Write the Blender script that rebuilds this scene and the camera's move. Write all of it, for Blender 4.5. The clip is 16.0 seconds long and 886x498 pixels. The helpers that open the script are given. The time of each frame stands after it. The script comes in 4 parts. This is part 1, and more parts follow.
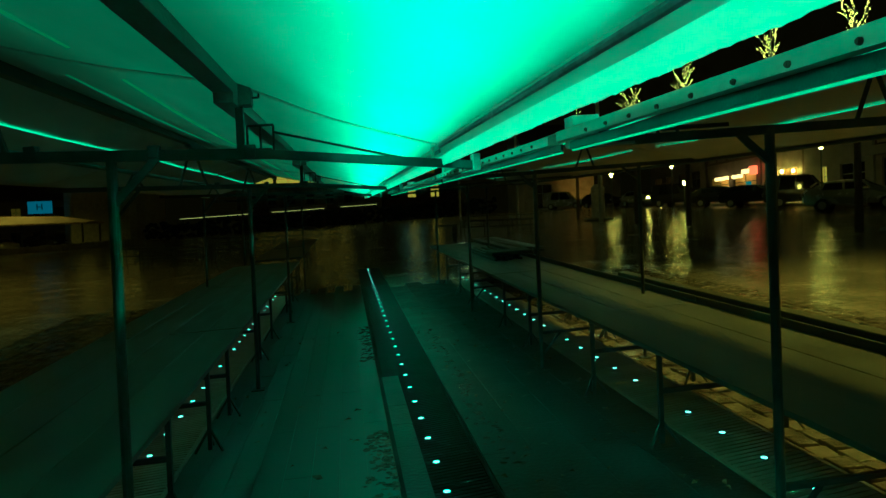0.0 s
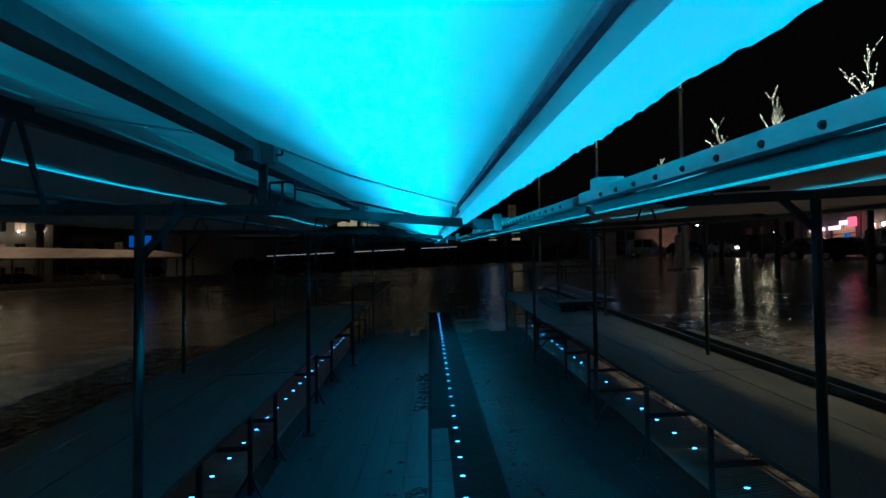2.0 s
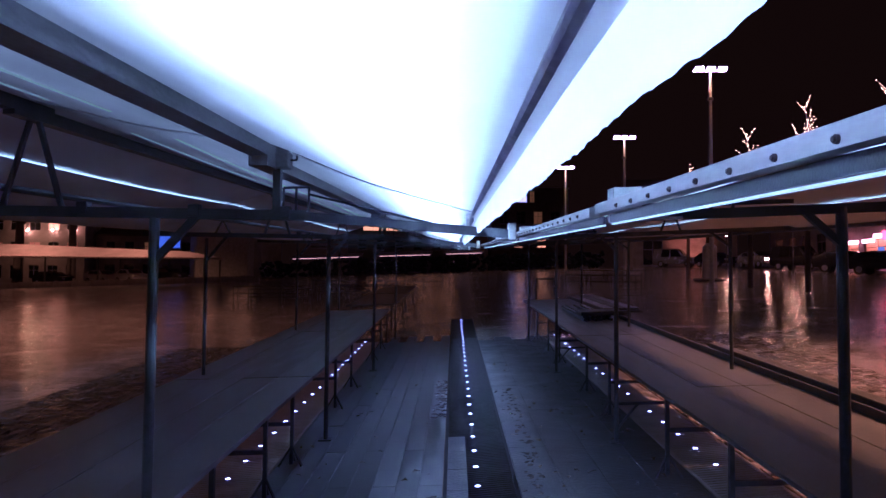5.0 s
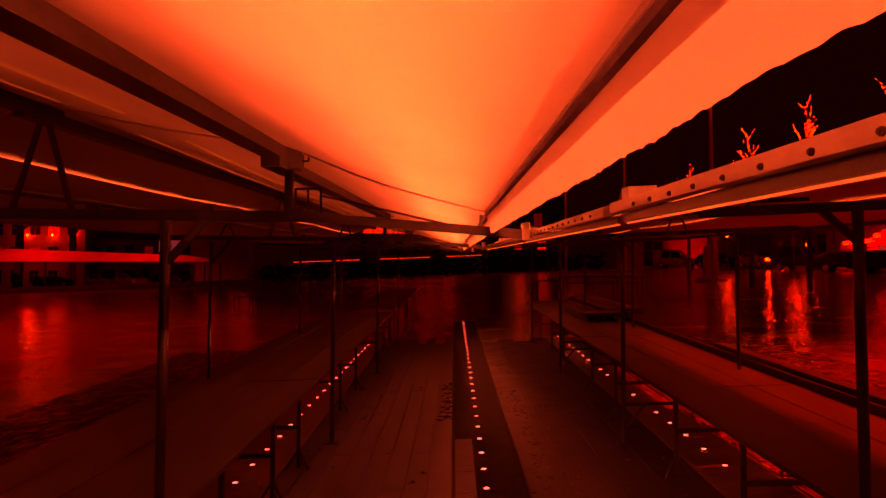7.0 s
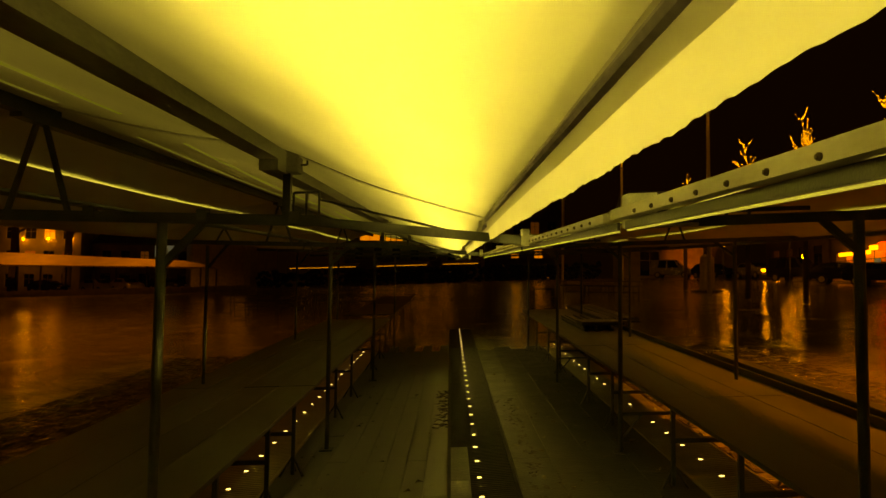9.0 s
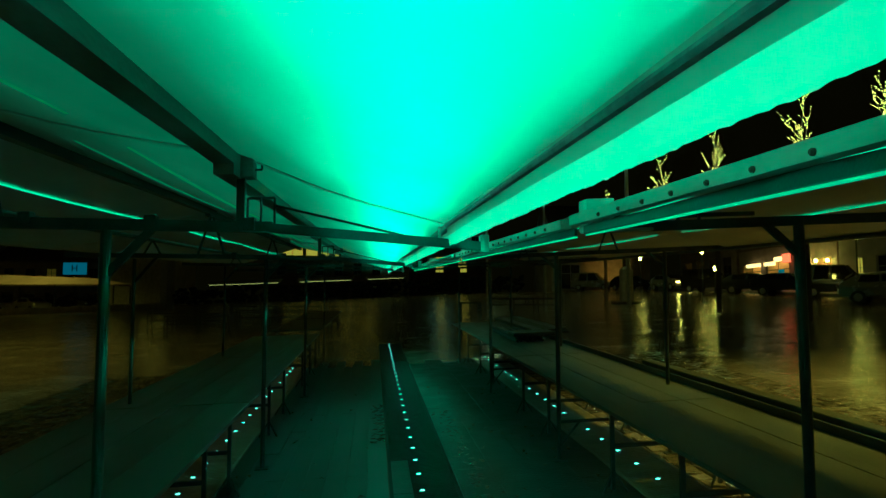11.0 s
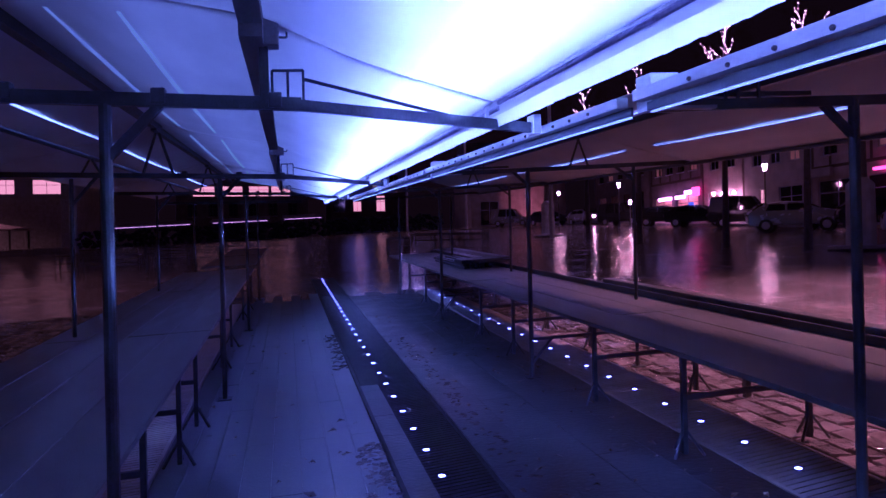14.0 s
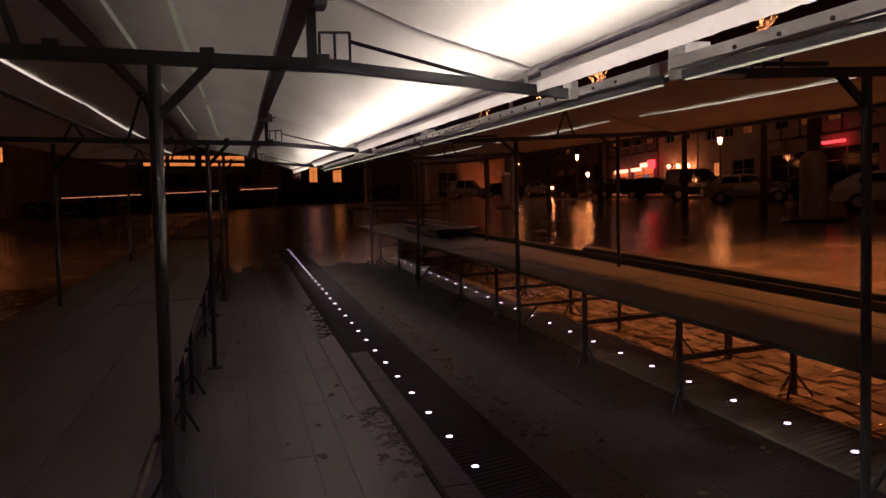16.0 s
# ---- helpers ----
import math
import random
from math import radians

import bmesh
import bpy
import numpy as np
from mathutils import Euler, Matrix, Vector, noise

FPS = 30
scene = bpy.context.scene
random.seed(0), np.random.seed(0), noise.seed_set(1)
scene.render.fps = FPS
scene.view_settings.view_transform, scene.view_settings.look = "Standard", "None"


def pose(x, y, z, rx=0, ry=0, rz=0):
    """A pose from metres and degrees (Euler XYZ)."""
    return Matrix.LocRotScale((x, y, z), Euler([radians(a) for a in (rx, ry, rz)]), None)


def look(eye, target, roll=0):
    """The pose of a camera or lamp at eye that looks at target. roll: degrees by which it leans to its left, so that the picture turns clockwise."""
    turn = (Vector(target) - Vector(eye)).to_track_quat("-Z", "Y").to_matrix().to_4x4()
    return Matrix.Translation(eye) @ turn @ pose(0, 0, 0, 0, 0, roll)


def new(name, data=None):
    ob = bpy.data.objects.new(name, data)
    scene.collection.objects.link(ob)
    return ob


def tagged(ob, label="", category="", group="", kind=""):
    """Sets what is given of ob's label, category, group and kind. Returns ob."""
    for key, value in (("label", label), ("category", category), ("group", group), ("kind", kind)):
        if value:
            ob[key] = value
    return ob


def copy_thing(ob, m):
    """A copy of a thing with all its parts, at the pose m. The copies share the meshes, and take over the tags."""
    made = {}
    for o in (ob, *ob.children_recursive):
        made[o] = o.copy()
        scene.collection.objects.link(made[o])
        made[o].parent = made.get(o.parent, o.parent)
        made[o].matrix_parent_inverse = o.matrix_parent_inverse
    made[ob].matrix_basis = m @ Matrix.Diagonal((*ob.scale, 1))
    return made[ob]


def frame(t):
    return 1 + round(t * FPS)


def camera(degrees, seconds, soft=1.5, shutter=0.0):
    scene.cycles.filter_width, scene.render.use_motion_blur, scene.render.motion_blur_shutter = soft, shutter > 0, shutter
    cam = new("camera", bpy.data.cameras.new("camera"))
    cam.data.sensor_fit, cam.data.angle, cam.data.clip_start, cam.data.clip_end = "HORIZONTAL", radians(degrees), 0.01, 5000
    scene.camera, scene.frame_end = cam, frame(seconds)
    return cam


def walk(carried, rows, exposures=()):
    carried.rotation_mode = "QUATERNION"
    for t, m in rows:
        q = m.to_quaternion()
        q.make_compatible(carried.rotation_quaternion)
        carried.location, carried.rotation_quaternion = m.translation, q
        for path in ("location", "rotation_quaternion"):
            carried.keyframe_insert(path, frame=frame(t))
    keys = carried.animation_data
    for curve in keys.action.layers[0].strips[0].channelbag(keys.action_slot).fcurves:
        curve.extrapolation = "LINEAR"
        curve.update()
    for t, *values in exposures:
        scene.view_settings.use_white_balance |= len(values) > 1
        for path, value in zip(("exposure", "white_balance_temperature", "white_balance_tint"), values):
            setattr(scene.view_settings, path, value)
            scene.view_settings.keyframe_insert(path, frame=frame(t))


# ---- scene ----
cam = camera(63.7, 16.0)
PATH = [
    (0, (-0.589, -1.405, 1.876), (-0.324, 0.577, 1.833), -2.41),
    (0.5, (-0.492, -1.352, 1.904), (-0.234, 0.631, 1.916), -2.61),
    (1, (-0.388, -1.325, 1.934), (-0.231, 0.668, 1.932), -1.97),
    (1.5, (-0.315, -1.342, 1.941), (-0.197, 0.654, 1.981), -1.12),
    (2, (-0.279, -1.350, 1.955), (-0.239, 0.648, 2.037), -0.62),
    (2.5, (-0.261, -1.344, 1.959), (-0.179, 0.651, 2.056), 0.12),
    (3, (-0.234, -1.346, 1.981), (-0.168, 0.650, 2.079), -1.26),
    (3.5, (-0.192, -1.353, 1.990), (-0.104, 0.641, 2.121), -1.08),
    (4, (-0.202, -1.344, 1.986), (-0.196, 0.652, 2.112), -0.18),
    (4.5, (-0.209, -1.324, 1.975), (-0.241, 0.673, 2.073), 0.56),
    (7, (-0.285, -1.290, 1.961), (-0.316, 0.707, 2.066), 0.16),
    (7.5, (-0.280, -1.278, 1.952), (-0.318, 0.718, 2.067), 0.27),
    (8, (-0.285, -1.269, 1.953), (-0.320, 0.727, 2.069), 0.57),
    (10.5, (-0.371, -1.262, 1.938), (-0.291, 0.730, 2.100), 0.13),
    (11, (-0.460, -1.235, 1.912), (-0.268, 0.748, 2.082), -0.12),
    (11.5, (-0.570, -1.208, 1.862), (-0.314, 0.773, 1.965), -0.20),
    (12, (-0.662, -1.163, 1.809), (-0.449, 0.825, 1.856), -1.85),
    (12.5, (-0.754, -1.020, 1.783), (-0.546, 0.968, 1.859), -2.24),
    (13, (-0.765, -0.899, 1.761), (-0.540, 1.086, 1.872), -2.46),
    (13.5, (-0.860, -0.839, 1.750), (-0.580, 1.140, 1.814), -1.84),
    (14, (-0.986, -0.840, 1.703), (-0.560, 1.114, 1.702), -1.34),
    (14.5, (-1.148, -0.804, 1.715), (-0.624, 1.126, 1.702), -1.89),
    (15, (-1.236, -0.810, 1.722), (-0.658, 1.105, 1.727), -1.97),
    (15.5, (-1.295, -0.826, 1.687), (-0.700, 1.083, 1.667), -1.60),
    (16, (-1.353, -0.820, 1.673), (-0.807, 1.102, 1.590), -1.22),
]
EXPOSE = [
    (0, 0.28, 3621, -7), (1.0, 0.28, 3624, -7), (1.5, 0.36, 3524, 12), (2.0, -0.14, 3299, 59), (2.5, -0.5, 3760, 120), (3.0, -0.15, 3873, 129),
    (3.5, 0.51, 4073, 141), (4.0, 0.64, 4286, 153), (4.5, 0.44, 4544, 172), (5.0, 1.23, 4702, 157), (5.4, 1.15, 4965, 158), (5.8, 0.78, 5434, 161),
    (6.2, 0.43, 6577, 199), (6.6, -0.21, 16451, 294), (7.0, -0.83, 99999, 397), (7.4, -0.99, 99999, 414), (8.4, -0.99, 99999, 414), (8.9, -0.01, 99999, 150),
    (9.4, 0.15, 6855, -7), (9.8, 0.28, 3622, -7), (11.0, 0.28, 3619, -7), (11.5, 0.3, 3559, 8), (12.0, -0.16, 3299, 59), (12.5, -0.63, 3829, 127),
    (13.0, -0.22, 4189, 156), (13.5, 0.59, 4336, 160), (14.0, 0.89, 4647, 183), (14.5, 1.19, 4641, 160), (15.0, 1.23, 4898, 159), (15.5, 0.71, 5410, 158),
    (16.0, 0.2, 6331, 195),
]
walk(cam, [(t, look(eye, target, roll)) for t, eye, target, roll in PATH], EXPOSE)

# ---- light ----
world = bpy.data.worlds.new("night")
scene.world = world
world.use_nodes = True
wb = world.node_tree.nodes["Background"]
wb.inputs["Color"].default_value = (0.7, 0.42, 0.03, 1)
wb.inputs["Strength"].default_value = 0.0028

SA, SB = 0.0389, 0.04254          # the square rises to the east and to the north


def bend(u, a, b):
    s = 1 if u >= 0 else -1
    u = abs(u)
    return s * (u if u < a else a + (b - a) * (1 - math.exp(-(u - a) / (b - a))))


def gz(x, y):
    return SA * bend(x, 40, 55) + SB * bend(y, 70, 95)


def lamp(name, kind, place, power, colour, **more):
    data = bpy.data.lights.new(name, kind)
    data.energy, data.color = power, colour
    for key, value in more.items():
        if key == "size":
            data.shape, data.size, data.size_y = "RECTANGLE", value[0], value[1]
        elif key == "spread":
            data.spread = radians(value)
        elif key == "radius":
            data.shadow_soft_size = value
        elif key == "cone":
            data.spot_size, data.spot_blend = radians(value), 0.6
    ob = new(name, data)
    ob.matrix_world = place
    return ob


GLOW = (0.34, 0.97, 0.23)
STREET = (1.0, 0.6, 0.0)
# colour wash from lamps added unseen above the fabric roof, shining down through it
slope = math.degrees(math.atan(SB))
lamp("roof_wash_light", "AREA", pose(-0.25, 5.8, 2.505 + gz(-0.25, 5.8), slope, 20, 0), 300, GLOW, size=(0.10, 20.6), spread=175)
lamp("roof_wash_light", "AREA", pose(-1.35, 5.8, 3.15 + gz(-1.35, 5.8), slope, 0, 0), 28, GLOW, size=(0.3, 20.6), spread=150)
# unseen fill lamp without a fixture, added to brighten the hanging roof edge
side = Matrix.Translation((0.92, 5.8, 2.40 + gz(0.92, 5.8))) @ pose(0, 0, 0, slope, 0, 0) @ pose(0, 0, 0, 0, 78, 0)
lamp("valance_fill_light", "AREA", side, 75, GLOW, size=(0.04, 19.0), spread=70)

# ---- materials ----


def material(name, colour, rough=0.6, metal=0.0, vary=0.25, scale=6.0, bump=0.0, bscale=40.0, spots=0.0, wet=0.0, per=0.0, stretch=(1, 1, 1), deep=0.01):
    m = bpy.data.materials.new(name)
    m.use_nodes = True
    nt = m.node_tree
    n, l = nt.nodes, nt.links
    b = n["Principled BSDF"]
    b.inputs["Metallic"].default_value = metal
    geo = n.new("ShaderNodeNewGeometry")
    mp = n.new("ShaderNodeVectorMath")
    mp.operation = "MULTIPLY"
    mp.inputs[1].default_value = stretch
    l.new(geo.outputs["Position"], mp.inputs[0])
    big = n.new("ShaderNodeTexNoise")
    big.inputs["Scale"].default_value = scale
    big.inputs["Detail"].default_value = 6
    fine = n.new("ShaderNodeTexNoise")
    fine.inputs["Scale"].default_value = bscale
    fine.inputs["Detail"].default_value = 4
    l.new(mp.outputs[0], big.inputs["Vector"])
    l.new(mp.outputs[0], fine.inputs["Vector"])
    add = n.new("ShaderNodeMath")
    add.operation = "MULTIPLY_ADD"
    add.inputs[1].default_value = 0.4
    l.new(fine.outputs["Fac"], add.inputs[0])
    l.new(big.outputs["Fac"], add.inputs[2])
    ramp = n.new("ShaderNodeMapRange")
    ramp.inputs["From Min"].default_value = 0.45
    ramp.inputs["From Max"].default_value = 0.95
    ramp.inputs["To Min"].default_value = 1 - vary
    ramp.inputs["To Max"].default_value = 1 + vary
    l.new(add.outputs[0], ramp.inputs["Value"])
    mul = n.new("ShaderNodeVectorMath")
    mul.operation = "SCALE"
    mul.inputs[0].default_value = colour
    if per:
        info = n.new("ShaderNodeObjectInfo")
        pr = n.new("ShaderNodeMapRange")
        pr.inputs["To Min"].default_value = 1 - per
        pr.inputs["To Max"].default_value = 1 + per
        l.new(info.outputs["Random"], pr.inputs["Value"])
        isl = n.new("ShaderNodeMapRange")
        isl.inputs["To Min"].default_value = 1 - per
        isl.inputs["To Max"].default_value = 1 + per
        l.new(geo.outputs["Random Per Island"], isl.inputs["Value"])
        p2 = n.new("ShaderNodeMath")
        p2.operation = "MULTIPLY"
        l.new(pr.outputs[0], p2.inputs[0])
        l.new(isl.outputs[0], p2.inputs[1])
        p3 = n.new("ShaderNodeMath")
        p3.operation = "MULTIPLY"
        l.new(p2.outputs[0], p3.inputs[0])
        l.new(ramp.outputs[0], p3.inputs[1])
        l.new(p3.outputs[0], mul.inputs["Scale"])
    else:
        l.new(ramp.outputs[0], mul.inputs["Scale"])
    l.new(mul.outputs[0], b.inputs["Base Color"])
    rr = n.new("ShaderNodeMapRange")
    rr.inputs["From Min"].default_value = 0.22
    rr.inputs["From Max"].default_value = 0.78
    rr.inputs["To Min"].default_value = max(rough - 0.08 - wet, 0.04)
    rr.inputs["To Max"].default_value = min(rough + 0.08, 1)
    l.new(big.outputs["Fac"], rr.inputs["Value"])
    l.new(rr.outputs[0], b.inputs["Roughness"])
    if bump:
        bn = n.new("ShaderNodeBump")
        bn.inputs["Strength"].default_value = bump
        bn.inputs["Distance"].default_value = deep
        l.new(fine.outputs["Fac"], bn.inputs["Height"])
        l.new(bn.outputs[0], b.inputs["Normal"])
    return m


def glowing(name, colour, strength):
    m = bpy.data.materials.new(name)
    m.use_nodes = True
    b = m.node_tree.nodes["Principled BSDF"]
    b.inputs["Base Color"].default_value = (*colour, 1)
    b.inputs["Emission Color"].default_value = (*colour, 1)
    b.inputs["Emission Strength"].default_value = strength
    return m


def fabric(name, colour, through_share):
    """White coated fabric that lets part of the light through, with weave and folds."""
    m = bpy.data.materials.new(name)
    m.use_nodes = True
    n, l = m.node_tree.nodes, m.node_tree.links
    n.remove(n["Principled BSDF"])
    geo = n.new("ShaderNodeNewGeometry")
    noi = n.new("ShaderNodeTexNoise")
    noi.inputs["Scale"].default_value = 2.2
    noi.inputs["Detail"].default_value = 8
    mp = n.new("ShaderNodeVectorMath")
    mp.operation = "MULTIPLY"
    mp.inputs[1].default_value = (1.6, 0.5, 1)
    l.new(geo.outputs["Position"], mp.inputs[0])
    l.new(mp.outputs[0], noi.inputs["Vector"])
    r = n.new("ShaderNodeMapRange")
    r.inputs["From Min"].default_value = 0.3
    r.inputs["From Max"].default_value = 0.7
    r.inputs["To Min"].default_value = 0.84
    r.inputs["To Max"].default_value = 1.0
    l.new(noi.outputs["Fac"], r.inputs["Value"])
    c = n.new("ShaderNodeVectorMath")
    c.operation = "SCALE"
    c.inputs[0].default_value = colour
    l.new(r.outputs[0], c.inputs["Scale"])
    d = n.new("ShaderNodeBsdfDiffuse")
    t = n.new("ShaderNodeBsdfTranslucent")
    l.new(c.outputs[0], d.inputs["Color"])
    l.new(c.outputs[0], t.inputs["Color"])
    bn = n.new("ShaderNodeBump")
    bn.inputs["Strength"].default_value = 0.25
    bn.inputs["Distance"].default_value = 0.02
    l.new(noi.outputs["Fac"], bn.inputs["Height"])
    l.new(bn.outputs[0], d.inputs["Normal"])
    mix = n.new("ShaderNodeMixShader")
    mix.inputs[0].default_value = through_share
    l.new(d.outputs[0], mix.inputs[1])
    l.new(t.outputs[0], mix.inputs[2])
    l.new(mix.outputs[0], n["Material Output"].inputs["Surface"])
    return m


STEEL = material("galvanised_steel", (0.07, 0.073, 0.08), 0.45, 0.6, 0.35, 9, 0.15, 120)
RAIL = material("dull_rail", (0.26, 0.26, 0.27), 0.5, 0.3, 0.3, 7, 0.15, 90, stretch=(1, 0.3, 1))
STEEL_PALE = material("pale_steel", (0.5, 0.5, 0.48), 0.4, 0.5, 0.25, 12, 0.1, 120)
BLACK = material("black_plastic", (0.02, 0.02, 0.022), 0.5, 0, 0.3, 20)
TARP = fabric("white_tarp", (0.82, 0.82, 0.80), 0.5)
TARP_HEM = fabric("doubled_tarp", (0.6, 0.6, 0.58), 0.3)
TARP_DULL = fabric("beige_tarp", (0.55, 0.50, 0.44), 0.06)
HEM = material("tarp_hem", (0.3, 0.28, 0.36), 0.8, 0, 0.3, 10)
BAND = material("white_gutter", (0.55, 0.53, 0.49), 0.5, 0, 0.2, 5, 0.1, 60, stretch=(1, 0.3, 1))
BOLT = material("rusty_bolt", (0.10, 0.07, 0.05), 0.5, 0.6, 0.5, 50)
BOARD = material("weathered_board", (0.095, 0.091, 0.086), 0.50, 0, 0.5, 3.0, 0.3, 90, wet=0.1, per=0.10, stretch=(2.5, 0.4, 1))
BOARD_EDGE = material("dark_board", (0.05, 0.045, 0.04), 0.6, 0, 0.4, 5)
LANE = material("worn_paving", (0.095, 0.10, 0.104), 0.41, 0, 0.4, 1.3, 0.3, 70, wet=0.02, per=0.06, stretch=(1.5, 0.5, 1))
LANE_DARK = material("dark_paving", (0.028, 0.030, 0.032), 0.44, 0, 0.6, 3.0, 0.7, 28, wet=0.06, per=0.08)
GRATE = material("cast_iron_grate", (0.006, 0.006, 0.006), 0.75, 0.0, 0.4, 8)
STONE = material("ribbed_stone", (0.30, 0.25, 0.19), 0.5, 0, 0.35, 4, 0.3, 80, wet=0.15, per=0.1)
SETT = material("wet_sett", (0.16, 0.13, 0.105), 0.17, 0, 0.45, 5, 0.7, 24, wet=0.1, per=0.35)
ROAD = material("wet_square", (0.25, 0.205, 0.165), 0.17, 0, 0.4, 0.9, 0.9, 9.0, wet=0.05, deep=0.014)


def cobbled(m, scale, distance):
    """Adds the rounded heads of small stones to a ground material's relief."""
    n, l = m.node_tree.nodes, m.node_tree.links
    old = n["Bump"]
    geo, vor, bump = n.new("ShaderNodeNewGeometry"), n.new("ShaderNodeTexVoronoi"), n.new("ShaderNodeBump")
    vor.inputs["Scale"].default_value, vor.inputs["Randomness"].default_value = scale, 0.55
    bump.inputs["Strength"].default_value, bump.inputs["Distance"].default_value, bump.invert = 0.7, distance, True
    l.new(geo.outputs["Position"], vor.inputs["Vector"])
    l.new(vor.outputs["Distance"], bump.inputs["Height"])
    l.new(old.outputs[0], bump.inputs["Normal"])
    l.new(bump.outputs[0], n["Principled BSDF"].inputs["Normal"])


cobbled(ROAD, 5.2, 0.008)
STUD = glowing("led_stud_lens", (0.55, 1.0, 0.45), 2.6)
# lines of light on roofs and gutter, put into the material as glow
SEAM = glowing("glow_line", GLOW, 0.8)
SEAM_MID = glowing("soft_glow_line", GLOW, 0.4)
SEAM_FAINT = glowing("faint_glow_line", GLOW, 0.09)

# ---- building blocks ----


def box(bm, x0, x1, y0, y1, z0, z1, bevel=0.0):
    geom = bmesh.ops.create_cube(bm, size=1, matrix=Matrix.Translation(((x0 + x1) / 2, (y0 + y1) / 2, (z0 + z1) / 2)) @ Matrix.Diagonal((x1 - x0, y1 - y0, z1 - z0, 1)))
    if bevel:
        edges = list({e for v in geom["verts"] for e in v.link_edges})
        bmesh.ops.bevel(bm, geom=edges, offset=bevel, segments=2, affect="EDGES", profile=0.6)


def tube(bm, a, b, r, seg=10, r2=None):
    a, b = Vector(a), Vector(b)
    d = b - a
    m = Matrix.Translation((a + b) / 2) @ d.to_track_quat("Z", "Y").to_matrix().to_4x4()
    bmesh.ops.create_cone(bm, cap_ends=True, segments=seg, radius1=r, radius2=r if r2 is None else r2, depth=d.length, matrix=m)


def square_tube(bm, a, b, w, h):
    """A bar of rectangular section w wide and h high from a to b."""
    a, b = Vector(a), Vector(b)
    d = (b - a).normalized()
    side = d.cross(Vector((0, 0, 1)))
    if side.length < 1e-4:
        side = Vector((1, 0, 0))
    side.normalize()
    up = side.cross(d)
    vs = []
    for p in (a, b):
        for s, u in ((-1, -1), (1, -1), (1, 1), (-1, 1)):
            vs.append(bm.verts.new(p + side * s * w / 2 + up * u * h / 2))
    for q in ((0, 1, 2, 3), (7, 6, 5, 4), (0, 4, 5, 1), (1, 5, 6, 2), (2, 6, 7, 3), (3, 7, 4, 0)):
        bm.faces.new([vs[i] for i in q])


def ball(bm, c, r, u=12, v=8, squash=1.0):
    bmesh.ops.create_uvsphere(bm, u_segments=u, v_segments=v, radius=r, matrix=Matrix.Translation(c) @ Matrix.Diagonal((1, 1, squash, 1)))


def thing(name, x, y, label, category, group="", z=None, turn=0, kind=""):
    ob = new(name)
    ob.empty_display_size = 0.1
    ob.matrix_world = pose(x, y, gz(x, y) if z is None else z, 0, 0, turn)
    return tagged(ob, label, category, group, kind)


def mesh_of(bm, name, mat, shear=False, smooth=False):
    if shear:
        for v in bm.verts:
            v.co.z += SA * v.co.x + SB * v.co.y
    bmesh.ops.recalc_face_normals(bm, faces=bm.faces)
    me = bpy.data.meshes.new(name)
    bm.to_mesh(me)
    bm.free()
    me.materials.append(mat)
    if smooth:
        for p in me.polygons:
            p.use_smooth = True
    return me


def part(name, bm, mat, parent, label="", shear=False, smooth=False, at=None):
    ob = new(name, mesh_of(bm, name, mat, shear, smooth))
    if parent:
        ob.parent = parent
    if at is not None:
        ob.matrix_basis = at
    if label:
        tagged(ob, label)
    return ob


def piece(name, me, parent, x, y, z):
    ob = new(name, me)
    ob.parent = parent
    ob.location = (x, y, z)
    return ob


# ---- ground ----
xs = [-400, -200, -120, -80, -60, -45, -30, -20, -12, -8, -5.5, -4, -3.0, -2.0, -1, 0, 1, 2.0, 3.0, 4, 5.5, 8, 12, 18, 25, 30, 36, 42, 50, 60, 80, 120, 200, 400]
ys = [-300, -120, -60, -30, -15, -8, -4, 0, 4, 8, 12, 16, 20, 26, 34, 44, 56, 64, 70, 78, 86, 95, 110, 140, 200, 320, 600]
bm = bmesh.new()
grid = [[bm.verts.new((x, y, gz(x, y) - 0.03)) for x in xs] for y in ys]
for j in range(len(ys) - 1):
    for i in range(len(xs) - 1):
        bm.faces.new((grid[j][i], grid[j][i + 1], grid[j + 1][i + 1], grid[j + 1][i]))
ground = part("ground", bm, ROAD, None, smooth=True)
tagged(ground, "wet dark square paved with small stones at night", "ground", kind="structure")


def lane(name, x0, x1, y0, y1, mat, label, length, joints):
    """A strip of paving made of slabs with open joints."""
    cx = (x0 + x1) / 2
    ob = tagged(new(name), label, "paving", kind="structure")
    ob.location = (cx, 0, gz(cx, 0))
    w = (x1 - x0) / joints
    bm = bmesh.new()
    box(bm, -w / 2 + 0.0015, w / 2 - 0.0015, -length / 2 + 0.0015, length / 2 - 0.0015, -0.06, 0, 0.002)
    me = mesh_of(bm, "slab", mat, shear=True)
    k = 0
    y = y0
    while y < y1 - 0.01:
        for i in range(joints):
            x = x0 + (i + 0.5) * w - cx
            yy = y + length / 2 + (length / 2 if i % 2 else 0)
            piece("slab", me, ob, x, yy, SA * x + SB * yy + random.uniform(-0.0015, 0.0015))
        y += length
        k += 1
    return ob


lane("lane_west", -1.95, -0.31, -3.0, 15.4, LANE, "worn pale paving lane between table and light strip", 2.3, 8)
lane("lane_east", 0.36, 1.91, -3.0, 15.4, LANE_DARK, "dark wet paving lane beside the light strip", 1.15, 4)


RIBS = []


